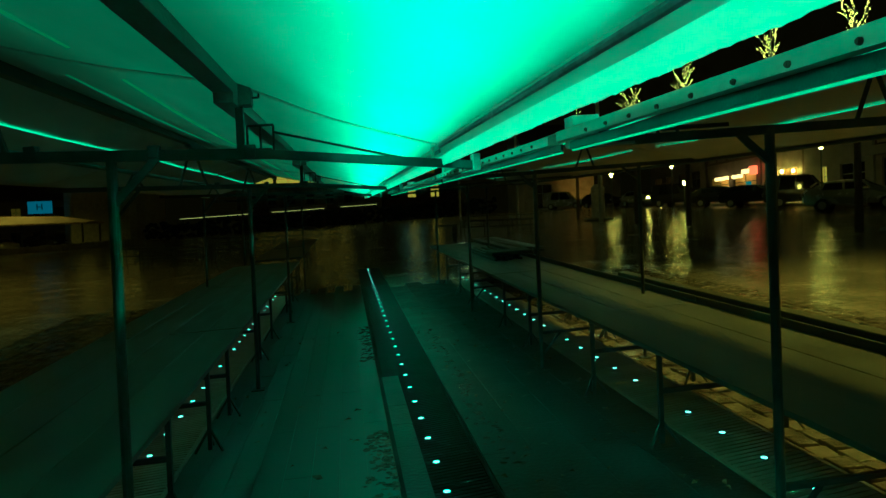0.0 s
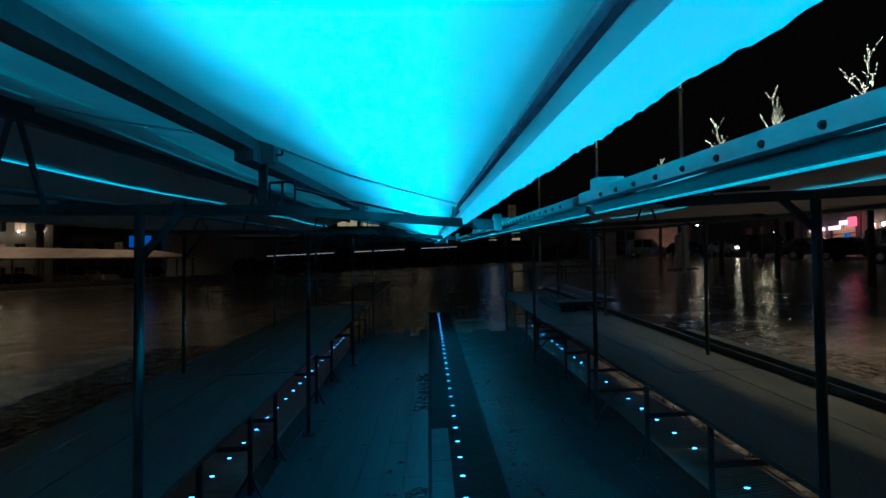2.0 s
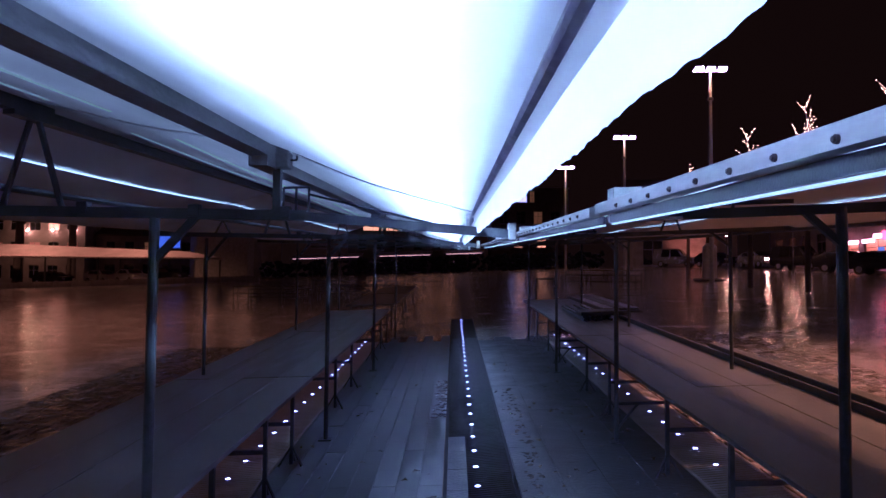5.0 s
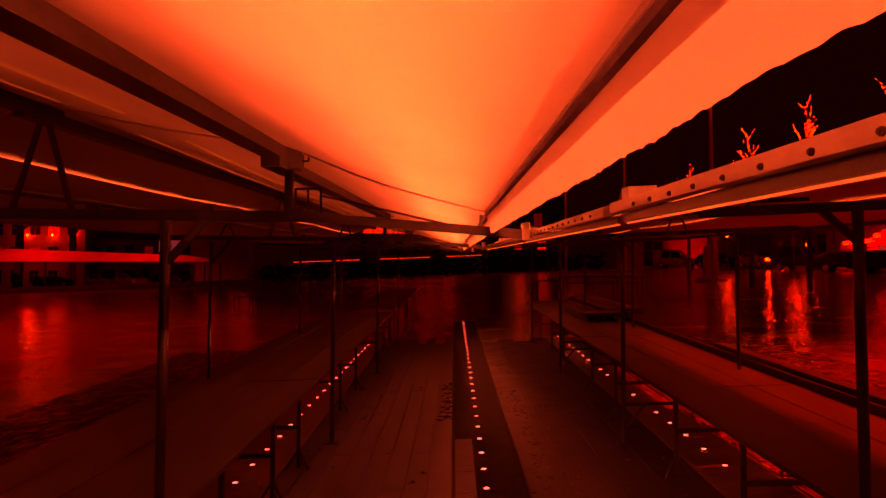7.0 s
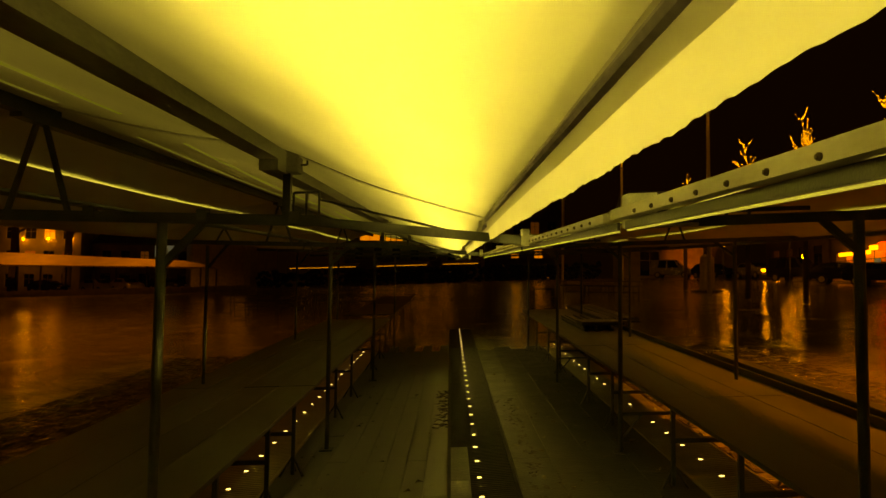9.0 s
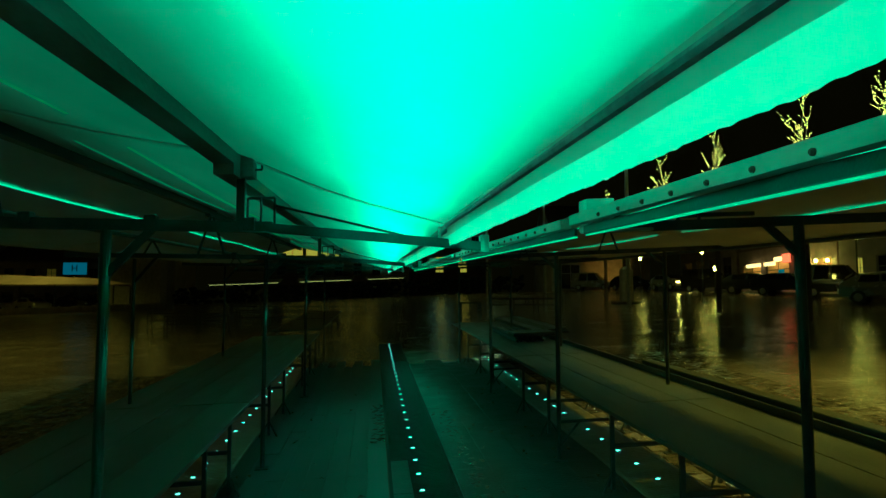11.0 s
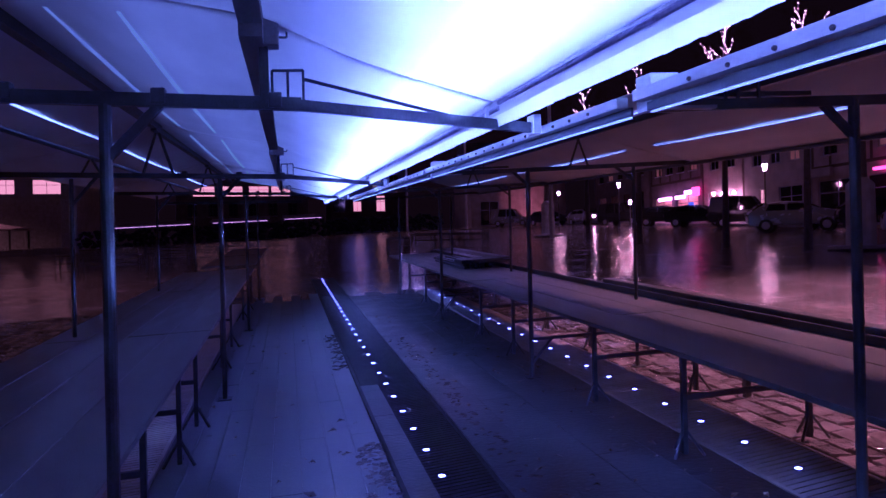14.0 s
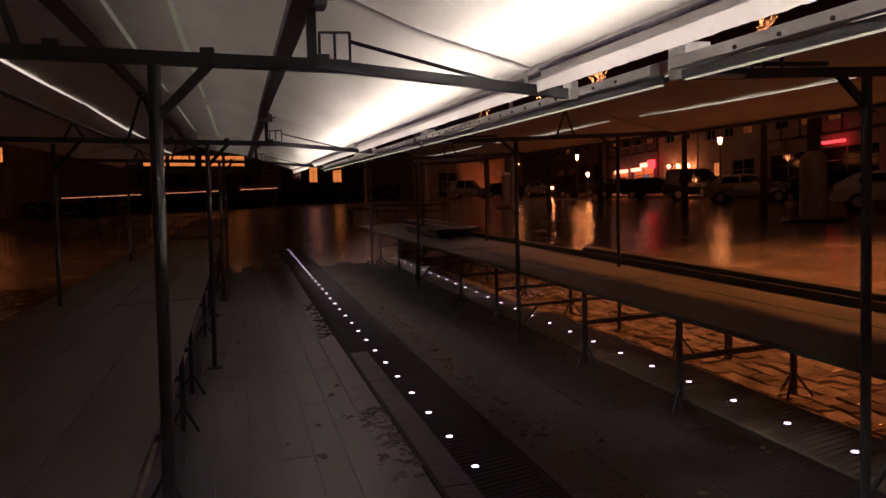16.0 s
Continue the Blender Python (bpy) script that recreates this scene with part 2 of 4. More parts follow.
def strip(name, x0, x1, y0, y1, mat, label, pitch, first, rib):
    """A strip of cross ribs carrying small recessed lights."""
    cx = (x0 + x1) / 2
    ob = tagged(new(name), label, "drain strip", kind="structure")
    ob.location = (cx, 0, gz(cx, 0))
    bm = bmesh.new()
    hw = (x1 - x0) / 2
    box(bm, -hw + 0.004, hw - 0.004, y0, y1, -0.06, -0.012)
    part("bed", bm, mat, ob, shear=True)
    RIBS.append((ob, hw, mat, rib, y1))
    bm = bmesh.new()
    for s in (-1, 1):
        box(bm, s * (hw - 0.02) - 0.016, s * (hw - 0.02) + 0.016, y0, y1, -0.05, 0.002)
    part("edge_rail", bm, mat, ob, shear=True)
    return ob


strip("light_strip_middle", -0.305, 0.355, -3, 21, GRATE, "black grated drain strip with small white lights", 0.56, 0, 0.055)
strip("light_strip_east", 1.915, 2.56, -3, 15.6, STONE, "ribbed stone strip with small white lights", 0.56, 0, 0.06)
strip("light_strip_west", -2.66, -1.955, -3, 15.6, STONE, "ribbed stone strip with small lights under the table", 0.56, 0, 0.06)

# ground lights
bm = bmesh.new()
bmesh.ops.create_cone(bm, cap_ends=True, segments=16, radius1=0.034, radius2=0.032, depth=0.008, matrix=Matrix.Translation((0, 0, -0.002)))
ring_me = mesh_of(bm, "bezel", STEEL, shear=True)
bm = bmesh.new()
bmesh.ops.create_cone(bm, cap_ends=True, segments=16, radius1=0.025, radius2=0.022, depth=0.006, matrix=Matrix.Translation((0, 0, 0.001)))
lens_me = mesh_of(bm, "lens", STUD, shear=True)


def ground_light(x, y):
    ob = thing("ground_light", x, y, "small round white light set flush in the paving", "ground light", "lights in the paving")
    a = new("bezel", ring_me)
    a.parent = ob
    b = new("lens", lens_me)
    b.parent = ob


for k in range(-8, 29):
    ground_light(0.0, 5.0 + 0.56 * k)
for k in range(-8, 21):
    ground_light(2.22, 4.87 + 0.558 * k)
    ground_light(-2.31, 4.82 + 0.568 * k)

# ---- market stalls ----
LY, LSTEP = 2.03, 4.69
RY, RSTEP = 1.88, 4.42


def stall_frame_west(y):
    ob = thing("stall_frame", -1.64, y, "dark galvanised steel stall frame holding a fabric roof", "stall frame", "west stall frames")
    X = lambda x: x + 1.64

    def p(name, build, mat=STEEL, label="", smooth=False):
        bm = bmesh.new()
        build(bm)
        return part(name, bm, mat, ob, label, shear=True, smooth=smooth)

    p("front_post", lambda b: tube(b, (0, 0, 0), (0, 0, 2.25), 0.024, 12))
    p("rear_post", lambda b: tube(b, (X(-3.03), 0, 0), (X(-3.03), 0, 2.3), 0.02, 10))
    p("foot_plate", lambda b: box(b, -0.07, 0.07, -0.07, 0.07, 0, 0.012, 0.003))
    p("foot_plate", lambda b: box(b, X(-3.03) - 0.06, X(-3.03) + 0.06, -0.06, 0.06, 0, 0.012, 0.003))
    p("beam", lambda b: square_tube(b, (X(-3.75), 0, 2.37), (X(-0.92), 0, 2.235), 0.04, 0.05))
    p("beam_tip", lambda b: square_tube(b, (X(-0.98), 0, 2.238), (X(0.06), 0, 2.115), 0.036, 0.042))
    p("end_plate", lambda b: box(b, X(0.03), X(0.065), -0.04, 0.04, 2.09, 2.17, 0.004), STEEL_PALE)
    p("brace", lambda b: square_tube(b, (X(-1.63), 0, 2.05), (X(-1.42), 0, 2.27), 0.03, 0.035))
    p("brace", lambda b: square_tube(b, (X(-3.02), 0, 2.05), (X(-2.8), 0, 2.31), 0.03, 0.03))
    for cx in (-1.98, -1.45, -1.02):
        p("clamp", lambda b: box(b, X(cx) - 0.026, X(cx) + 0.026, -0.028, 0.028, 2.222 - 0.055 * (cx + 1.02), 2.282 - 0.055 * (cx + 1.02), 0.006))
    p("king_post", lambda b: square_tube(b, (X(-1.06), 0, 2.235), (X(-1.06), 0, 2.5), 0.035, 0.04))
    p("clamp_box", lambda b: box(b, X(-1.13), X(-1.0), -0.05, 0.05, 2.46, 2.58, 0.008), RAIL, "grey clamp box under the rail")

    def loop(b):
        for z in (2.24, 2.37):
            tube(b, (X(-1.03), 0, z), (X(-0.91), 0, z), 0.006, 6)
        for x in (-1.03, -0.97, -0.91):
            tube(b, (X(x), 0, 2.24), (X(x), 0, 2.37), 0.006, 6)
    p("wire_loop", loop)
    p("box_handle", lambda b: [tube(b, q, r, 0.005, 6) for q, r in (((X(-0.97), 0, 2.5), (X(-0.97), 0, 2.56)), ((X(-1.0), 0, 2.5), (X(-0.97), 0, 2.5)), ((X(-1.0), 0, 2.56), (X(-0.97), 0, 2.56)))])
    p("tie_rod", lambda b: [tube(b, (X(-0.91), s, 2.335), (X(-0.16), s, 2.135), 0.005, 6) for s in (-0.012, 0.012)])
    p("rail_prop", lambda b: square_tube(b, (X(-0.16), 0, 2.13), (X(-0.16), 0, 2.215), 0.014, 0.014), STEEL_PALE)
    for s in (-1, 1):
        p("ridge_strut", lambda b: tube(b, (X(-2.23), s * 0.02, 2.76), (X(-2.23) + s * 0.15, 0, 2.29), 0.015, 8))
        p("eave_strut", lambda b: tube(b, (X(-2.85) + s * 0.1, 0, 2.32), (X(-2.85), 0, 2.5), 0.012, 8))
    p("roof_rail", lambda b: square_tube(b, (X(-1.10), -0.2, 2.482), (X(-1.10), LSTEP + 0.12, 2.532), 0.085, 0.055), RAIL)
    p("ridge_rail", lambda b: square_tube(b, (X(-2.23), -0.2, 2.755), (X(-2.23), LSTEP + 0.12, 2.78), 0.055, 0.06))
    p("eave_rail", lambda b: tube(b, (X(-2.85), -0.2, 2.5), (X(-2.85), LSTEP + 0.12, 2.5), 0.022, 8))
    p("edge_rail", lambda b: tube(b, (X(-0.136), -0.1, 2.190), (X(-0.136), LSTEP - 0.1, 2.212), 0.010, 8), HEM, "thin rope-like edge rail of the roof")
    return ob


first = stall_frame_west(LY)
for k in (-1, 1, 2):
    y = LY + LSTEP * k
    copy_thing(first, pose(-1.64, y, gz(-1.64, y)))


def roof(name, profile, y0, length, mat, label, group, nx=30, ny=40, sag=0.03, seams=(), valance=None):
    """A fabric roof over one bay: profile is its section as (x, height); it hangs a little between the frames."""
    cx = profile[0][0]
    ob = thing(name, cx, y0, label, "fabric roof", group)
    bm = bmesh.new()
    total = sum(math.dist(a, b) for a, b in zip(profile, profile[1:]))

    def along(s):
        s *= total
        for a, b in zip(profile, profile[1:]):
            d = math.dist(a, b)
            if s <= d + 1e-9:
                f = s / d
                return a[0] + (b[0] - a[0]) * f, a[1] + (b[1] - a[1]) * f, math.sin(math.pi * min(f, 1))
            s -= d
        return profile[-1][0], profile[-1][1], 0

    rows = []
    for j in range(ny + 1):
        v = j / ny
        row = []
        for i in range(nx + 1):
            x, z, belly = along(i / nx)
            hang = sag * math.sin(math.pi * v) * 0.8 + sag * belly * 0.7
            fold = 0.006 * noise.noise(Vector((x * 3.1, (y0 + v * length) * 1.1, 0.3))) + 0.004 * math.sin(v * 37 + x * 3) * belly
            row.append(bm.verts.new((x - cx, v * length, z - hang * (0.25 + 0.75 * belly) + fold)))
        rows.append(row)
    for j in range(ny):
        for i in range(nx):
            bm.faces.new((rows[j][i], rows[j][i + 1], rows[j + 1][i + 1], rows[j + 1][i]))
    sheet = part("sheet", bm, mat, ob, shear=True, smooth=True)
    so = sheet.modifiers.new("thickness", "SOLIDIFY")
    so.thickness = 0.003
    if valance:
        bm = bmesh.new()
        n = 900
        x, top, low = valance
        prev = None
        for i in range(n + 1):
            yy = length * i / n
            wav = 0.0012 * math.sin(yy * 9.0) + 0.001 * math.sin(yy * 23.0)
            scal = 0.0012 * abs(math.sin(yy * math.pi / 0.034)) + 0.0025 * noise.noise(Vector((yy * 30, y0, 4))) + 0.003 * noise.noise(Vector((yy * 2.5, y0, 0)))
            cur = (bm.verts.new((x - cx + wav * 0.3, yy, top)), bm.verts.new((x - cx + 0.012 + wav, yy, (top + low) / 2)), bm.verts.new((x - cx + 0.02 + wav * 1.5, yy, low + scal)))
            if prev:
                bm.faces.new((prev[0], cur[0], cur[1], prev[1]))
                bm.faces.new((prev[1], cur[1], cur[2], prev[2]))
            prev = cur
        part("valance", bm, mat, ob, "scalloped hanging edge of the roof", shear=True, smooth=True)
        bm = bmesh.new()
        prev = None
        for i in range(121):
            yy = length * i / 120
            low2 = top - (top - low) * 0.6 + 0.004 * noise.noise(Vector((yy * 1.7, y0, 9)))
            cur = (bm.verts.new((x - cx - 0.006, yy, top)), bm.verts.new((x - cx + 0.003, yy, low2)))
            if prev:
                bm.faces.new((prev[0], cur[0], cur[1], prev[1]))
            prev = cur
        part("hem", bm, TARP_HEM, ob, "doubled fabric hem round the edge rail", shear=True, smooth=True)
    ob.matrix_world = ob.matrix_world @ pose(0, 0, -0.005, math.degrees(0.005 / length)) if valance and y0 < 0 else ob.matrix_world
    # each line of light on the cloth is drawn as a glowing strip, no lamp
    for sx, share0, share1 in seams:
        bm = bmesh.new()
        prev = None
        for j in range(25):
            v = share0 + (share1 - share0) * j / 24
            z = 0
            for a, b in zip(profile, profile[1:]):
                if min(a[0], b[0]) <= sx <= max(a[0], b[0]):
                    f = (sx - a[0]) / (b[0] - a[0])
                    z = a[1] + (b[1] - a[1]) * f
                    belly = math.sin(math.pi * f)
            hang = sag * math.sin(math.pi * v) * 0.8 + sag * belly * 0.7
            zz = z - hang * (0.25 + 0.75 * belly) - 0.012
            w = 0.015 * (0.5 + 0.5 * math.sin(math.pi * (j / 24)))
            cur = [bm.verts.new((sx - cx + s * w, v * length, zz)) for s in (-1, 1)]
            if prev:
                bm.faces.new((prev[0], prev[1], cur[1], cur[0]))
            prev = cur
        part("light_seam", bm, SEAM_FAINT if -2.5 < sx < 0 else SEAM, ob, "thin line of light on the fabric, drawn as glow", shear=True)
    return ob


WEST = [(-0.135, 2.225), (-1.10, 2.575), (-2.23, 2.825), (-3.8, 2.42)]
EAST = [(0.46, 2.245), (2.08, 2.57), (3.42, 2.20)]
for k in range(-1, 3):
    roof("market_roof", [(x, z + 0.006 * (k % 2)) for x, z in WEST], LY + LSTEP * k - 0.03, LSTEP + 0.03, TARP, "white translucent market roof glowing with coloured light", "west market roofs", seams=((-1.63, 0.05, 0.9), (-1.97, 0.1, 0.93), (-2.74, 0.0, 0.99)), valance=(-0.135, 2.236, 2.122))
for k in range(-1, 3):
    roof("market_roof", [(x, z + 0.006 * (k % 2)) for x, z in EAST], RY + RSTEP * k - 0.03, RSTEP + 0.03, TARP_DULL, "dull beige market roof over the stall", "east market roofs", seams=((1.13, 0.06, 0.94), (2.72, 0.05, 0.9)))


def stall_frame_east(y):
    ob = thing("stall_frame", 1.50, y, "dark galvanised steel stall frame with a pale gutter", "stall frame", "east stall frames")
    X = lambda x: x - 1.50

    def p(name, build, mat=STEEL, label=""):
        bm = bmesh.new()
        build(bm)
        return part(name, bm, mat, ob, label, shear=True)

    p("front_post", lambda b: tube(b, (0, 0, 0), (0, 0, 2.19), 0.024, 12))
    p("rear_post", lambda b: tube(b, (X(2.71), 0, 0), (X(2.71), 0, 2.19), 0.02, 10))
    p("foot_plate", lambda b: box(b, -0.07, 0.07, -0.07, 0.07, 0, 0.012, 0.003))
    p("foot_plate", lambda b: box(b, X(2.71) - 0.06, X(2.71) + 0.06, -0.06, 0.06, 0, 0.012, 0.003))
    p("beam", lambda b: square_tube(b, (X(0.5), 0, 2.175), (X(3.4), 0, 2.2), 0.036, 0.045))
    p("inner_bar", lambda b: square_tube(b, (X(0.5), 0.03, 2.225), (X(1.3), 0.03, 2.225), 0.02, 0.02))
    p("brace", lambda b: square_tube(b, (0, 0, 2.02), (X(1.33), 0, 2.18), 0.03, 0.03))
    p("brace", lambda b: square_tube(b, (X(2.71), 0, 2.02), (X(2.5), 0, 2.18), 0.026, 0.026))

    def end(b):
        box(b, X(0.475), X(0.49), -0.06, 0.06, 2.165, 2.305, 0.003)
        box(b, X(0.475), X(0.60), -0.062, -0.05, 2.165, 2.305, 0.003)
        box(b, X(0.475), X(0.78), -0.06, 0.05, 2.155, 2.17, 0.003)
    p("end_bracket", end, STEEL_PALE, "pale steel bracket at the beam end")
    p("bracket_bolt", lambda b: tube(b, (X(0.53), -0.075, 2.24), (X(0.53), -0.03, 2.24), 0.026, 12), BOLT)
    for s in (-1, 1):
        p("ridge_strut", lambda b: tube(b, (X(2.08), s * 0.015, 2.5), (X(2.08) + s * 0.11, 0, 2.19), 0.012, 8))
    for x in (0.86, 0.92, 1.02):
        p("hanger", lambda b: square_tube(b, (X(x), 0, 2.19), (X(x), 0, 2.27), 0.012, 0.012))
    p("ridge_rail", lambda b: square_tube(b, (X(2.08), -0.2, 2.52), (X(2.08), RSTEP + 0.1, 2.52), 0.045, 0.05))
    p("rear_rail", lambda b: tube(b, (X(3.36), -0.1, 2.18), (X(3.36), RSTEP + 0.05, 2.18), 0.02, 8))
    for h in (0.4,):
        p("table_bar", lambda b: square_tube(b, (0, 0, h), (X(2.71), 0, h), 0.03, 0.03))
    p("table_brace", lambda b: square_tube(b, (0.02, 0, 0.16), (X(1.72), 0, 0.39), 0.022, 0.022))
    return ob


def light_bar(y0, length):
    """Lamp housing added unseen above the west roofs; its skirt keeps light off the gangway."""
    ob = thing("light_bar", -0.25, y0, "unseen dark lamp housing added above the fabric roof", "light bar", "light bars")
    for name, x0, x1, z0, z1 in (("housing", -0.07, 0.075, 2.545, 2.60), ("skirt", 0.10, 0.11, 2.34, 2.60), ("lid", 0.076, 0.099, 2.58, 2.60)):
        bm = bmesh.new()
        box(bm, x0, x1, 0, length, z0, z1)
        part(name, bm, BLACK, ob, shear=True)
    for x, y in ((-0.06, 0.05), (-0.06, length - 0.05)):
        bm = bmesh.new()
        tube(bm, (x, y, 2.33), (x, y, 2.545), 0.012, 8)
        part("stand", bm, STEEL, ob, shear=True)
    return ob


for k in range(-1, 3):
    light_bar(LY + LSTEP * k, LSTEP - 0.01)

first = stall_frame_east(RY)
for k in (-1, 1, 2):
    y = RY + RSTEP * k
    copy_thing(first, pose(1.50, y, gz(1.50, y)))


def gutter(y0, length):
    ob = thing("gutter", 0.42, y0, "pale gutter board with a row of bolts along the roof edge", "gutter", "east gutters")
    bm = bmesh.new()
    square_tube(bm, (0.0, 0.08, 2.204), (0.0, length - 0.06, 2.210), 0.05, 0.044)
    part("board", bm, BAND, ob, shear=True)
    bm = bmesh.new()
    square_tube(bm, (0.045, 0.08, 2.167), (0.045, length - 0.06, 2.167), 0.012, 0.036)
    part("lip", bm, STEEL, ob, shear=True)
    # the lit line below the lip is put in as a glowing bar, no lamp
    bm = bmesh.new()
    square_tube(bm, (0.05, 0.1, 2.143), (0.05, length - 0.08, 2.143), 0.014, 0.006)
    part("light_strip", bm, SEAM_MID, ob, "thin line of light under the gutter, drawn as glow", shear=True)
    bm = bmesh.new()
    tube(bm, (-0.031, 0, 0), (-0.024, 0, 0), 0.0085, 10)
    tube(bm, (-0.035, 0, 0), (-0.030, 0, 0), 0.0055, 8)
    me = mesh_of(bm, "bolt", BOLT)
    for i in range(int((length - 0.42) / 0.223)):
        y = 0.372 + 0.223 * i
        piece("bolt", me, ob, 0, y, 2.199 + SB * y)
    return ob


first = gutter(RY + 0.0, RSTEP)
for k in (-1, 1, 2):
    y = RY + RSTEP * k
    copy_thing(first, pose(0.42, y, gz(0.42, y)))


def end_frame(x0, x1, y, top0, top1, group):
    """The last posts and beam of a row, with no rails beyond."""
    ob = thing("stall_frame", x0, y, "last dark steel frame closing the row of stalls", "stall frame", group)
    for u, h in ((0, top0), (x1 - x0, top1)):
        bm = bmesh.new()
        tube(bm, (u, 0, 0), (u, 0, h), 0.024, 10)
        part("post", bm, STEEL, ob, shear=True)
        bm = bmesh.new()
        box(bm, u - 0.06, u + 0.06, -0.06, 0.06, 0, 0.012, 0.003)
        part("foot_plate", bm, STEEL, ob, shear=True)
    bm = bmesh.new()
    side = 1 if x1 > x0 else -1
    square_tube(bm, (-1.0 * side, 0, top0 - 0.03), (x1 - x0 + 0.7 * side, 0, top1 + 0.02), 0.04, 0.05)
    part("beam", bm, STEEL, ob, shear=True)


end_frame(-1.64, -3.03, LY + LSTEP * 3 - 0.02, 2.25, 2.3, "west stall frames")
end_frame(1.50, 2.71, RY + RSTEP * 3 - 0.02, 2.19, 2.19, "east stall frames")

# ---- trestle tables ----


def trestle(x, y, width, top, label):
    ob = thing("trestle", x, y, label, "trestle", "trestles")

    def p(name, build):
        bm = bmesh.new()
        build(bm)
        part(name, bm, STEEL, ob, shear=True)
    for s in (0, width):
        p("leg", lambda b: square_tube(b, (s, 0, 0.02), (s, 0, top), 0.034, 0.034))
        for a in (90, 210, 330):
            c, d = math.cos(radians(a)) * 0.13, math.sin(radians(a)) * 0.13
            p("foot", lambda b: square_tube(b, (s, 0, 0.2), (s + c, d, 0.015), 0.016, 0.016))
    p("cross_bar", lambda b: square_tube(b, (0, 0, 0.41), (width, 0, 0.41), 0.03, 0.036))
    p("head_bar", lambda b: square_tube(b, (-0.02, 0, top - 0.015), (width + 0.02, 0, top - 0.015), 0.03, 0.03))
    return ob


def table_top(x0, x1, y0, length, h, planks, label, rim):
    ob = thing("market_table", x0, y0, label, "market table", "market tables")
    w = (x1 - x0) / planks
    for i in range(planks):
        bm = bmesh.new()
        dz = random.uniform(-0.002, 0.002)
        box(bm, i * w + 0.003, (i + 1) * w - 0.003, 0.004, length - 0.004, h - 0.035 + dz, h + dz, 0.003)
        part("plank", bm, BOARD, ob, shear=True)
    if rim:
        bm = bmesh.new()
        box(bm, x1 - x0 + 0.002, x1 - x0 + 0.03, 0, length, h - 0.05, h + rim, 0.004)
        part("rim", bm, BOARD_EDGE, ob, "dark raised board along the back edge", shear=True)
    return ob


for y in (-2.2, -0.8, 0.7, 3.65, 5.12, 7.47, 8.95, 11.6, 13.1, 15.0):
    trestle(1.68, y, 1.0, 0.695, "dark steel trestle with splayed feet under the east table")
for y in (-2.2, -0.7, 0.8, 3.42, 4.75, 5.75, 8.3, 9.8, 12.6, 14.2, 15.6):
    trestle(-1.80, y, -1.30, 0.72, "dark steel trestle with splayed feet under the west table")
for k in range(5):
    table_top(1.64, 2.88, -3.0 + 4.2 * k, 4.19, 0.73, 3, "long weathered market table of damp boards", 0.065)
for y0 in (-3.0, 1.2):
    ob = thing("timber_bench", 2.925, y0, "low dark timber bench beam behind the table", "bench", "dark benches")
    bm = bmesh.new()
    box(bm, 0, 0.13, 0, 4.18 if y0 < 0 else 6.4, 0.685, 0.84, 0.012)
    part("timber", bm, BOARD_EDGE, ob, shear=True)
    for y in (0.4, 3.6):
        bm = bmesh.new()
        square_tube(bm, (0.06, y, 0), (0.06, y, 0.69), 0.05, 0.05)
        part("leg", bm, STEEL, ob, shear=True)
for k in range(4):
    table_top(-3.26, -1.73, -3.0 + 4.72 * k, 4.71, 0.755, 4, "long weathered market table of damp boards", 0)

# bare dark tables further down the west row, and stripped frames beyond
for y0 in (17.6, 23.2):
    table_top(-3.1, -1.78, y0, 5.2, 0.75, 3, "dark bare market table further down the row", 0)
for y in (18.0, 22.2, 23.6, 27.8):
    trestle(-1.9, y, -1.1, 0.715, "dark steel trestle under a bare table down the row")


def bare_frame(x, y, length, turn):
    ob = thing("stripped_table", x, y, "stripped steel table frame with no top on the wet square", "table frame", "stripped table frames", None, turn)
    for s in (0, 0.9):
        for h in (0.42, 0.76):
            bm = bmesh.new()
            square_tube(bm, (0, s, h), (length, s, h), 0.045, 0.045)
            part("long_rail", bm, STEEL, ob)
        n = max(2, round(length / 1.3))
        for i in range(n + 1):
            bm = bmesh.new()
            square_tube(bm, (length * i / n, s, -0.1), (length * i / n, s, 0.78), 0.045, 0.045)
            part("leg", bm, STEEL, ob)
    for u in (0, length):
        bm = bmesh.new()
        square_tube(bm, (u, 0.02, 0.76), (u, 0.88, 0.76), 0.04, 0.04)
        part("end_rail", bm, STEEL, ob)


for x, y, n, turn in ((-11.0, 33.5, 3.4, 4), (-9.2, 29.8, 2.6, 8), (-6.8, 33.0, 4.2, 2), (-8.5, 40.0, 5.0, 3), (-6.0, 46.0, 5.0, 0), (4.4, 31.0, 3.6, 84), (5.6, 36.0, 4.0, 4), (7.2, 45.0, 5.0, 2)):
    bare_frame(x, y, n, turn)

ob = thing("board_stack", 2.95, 13.6, "stack of long weathered boards lying beside the table end", "board stack", "", gz(2.95, 13.6))
rnd = random.Random(8)
for i in range(6):
    bm = bmesh.new()
    u, w = 0.24 * (i % 3), 0.70 + 0.045 * (i // 3)
    box(bm, u, u + 0.22, rnd.uniform(0, 0.25), 5.0 + rnd.uniform(0, 0.4), w, w + 0.04, 0.004)
    part("board", bm, BOARD if i % 2 else BOARD_EDGE, ob, shear=True)
for y in (0.6, 2.6, 4.6):
    bm = bmesh.new()
    for u in (0.06, 0.62):
        square_tube(bm, (u, y, 0), (u, y, 0.66), 0.05, 0.05)
    square_tube(bm, (0, y, 0.68), (0.7, y, 0.68), 0.05, 0.04)
    part("support", bm, STEEL, ob, shear=True)

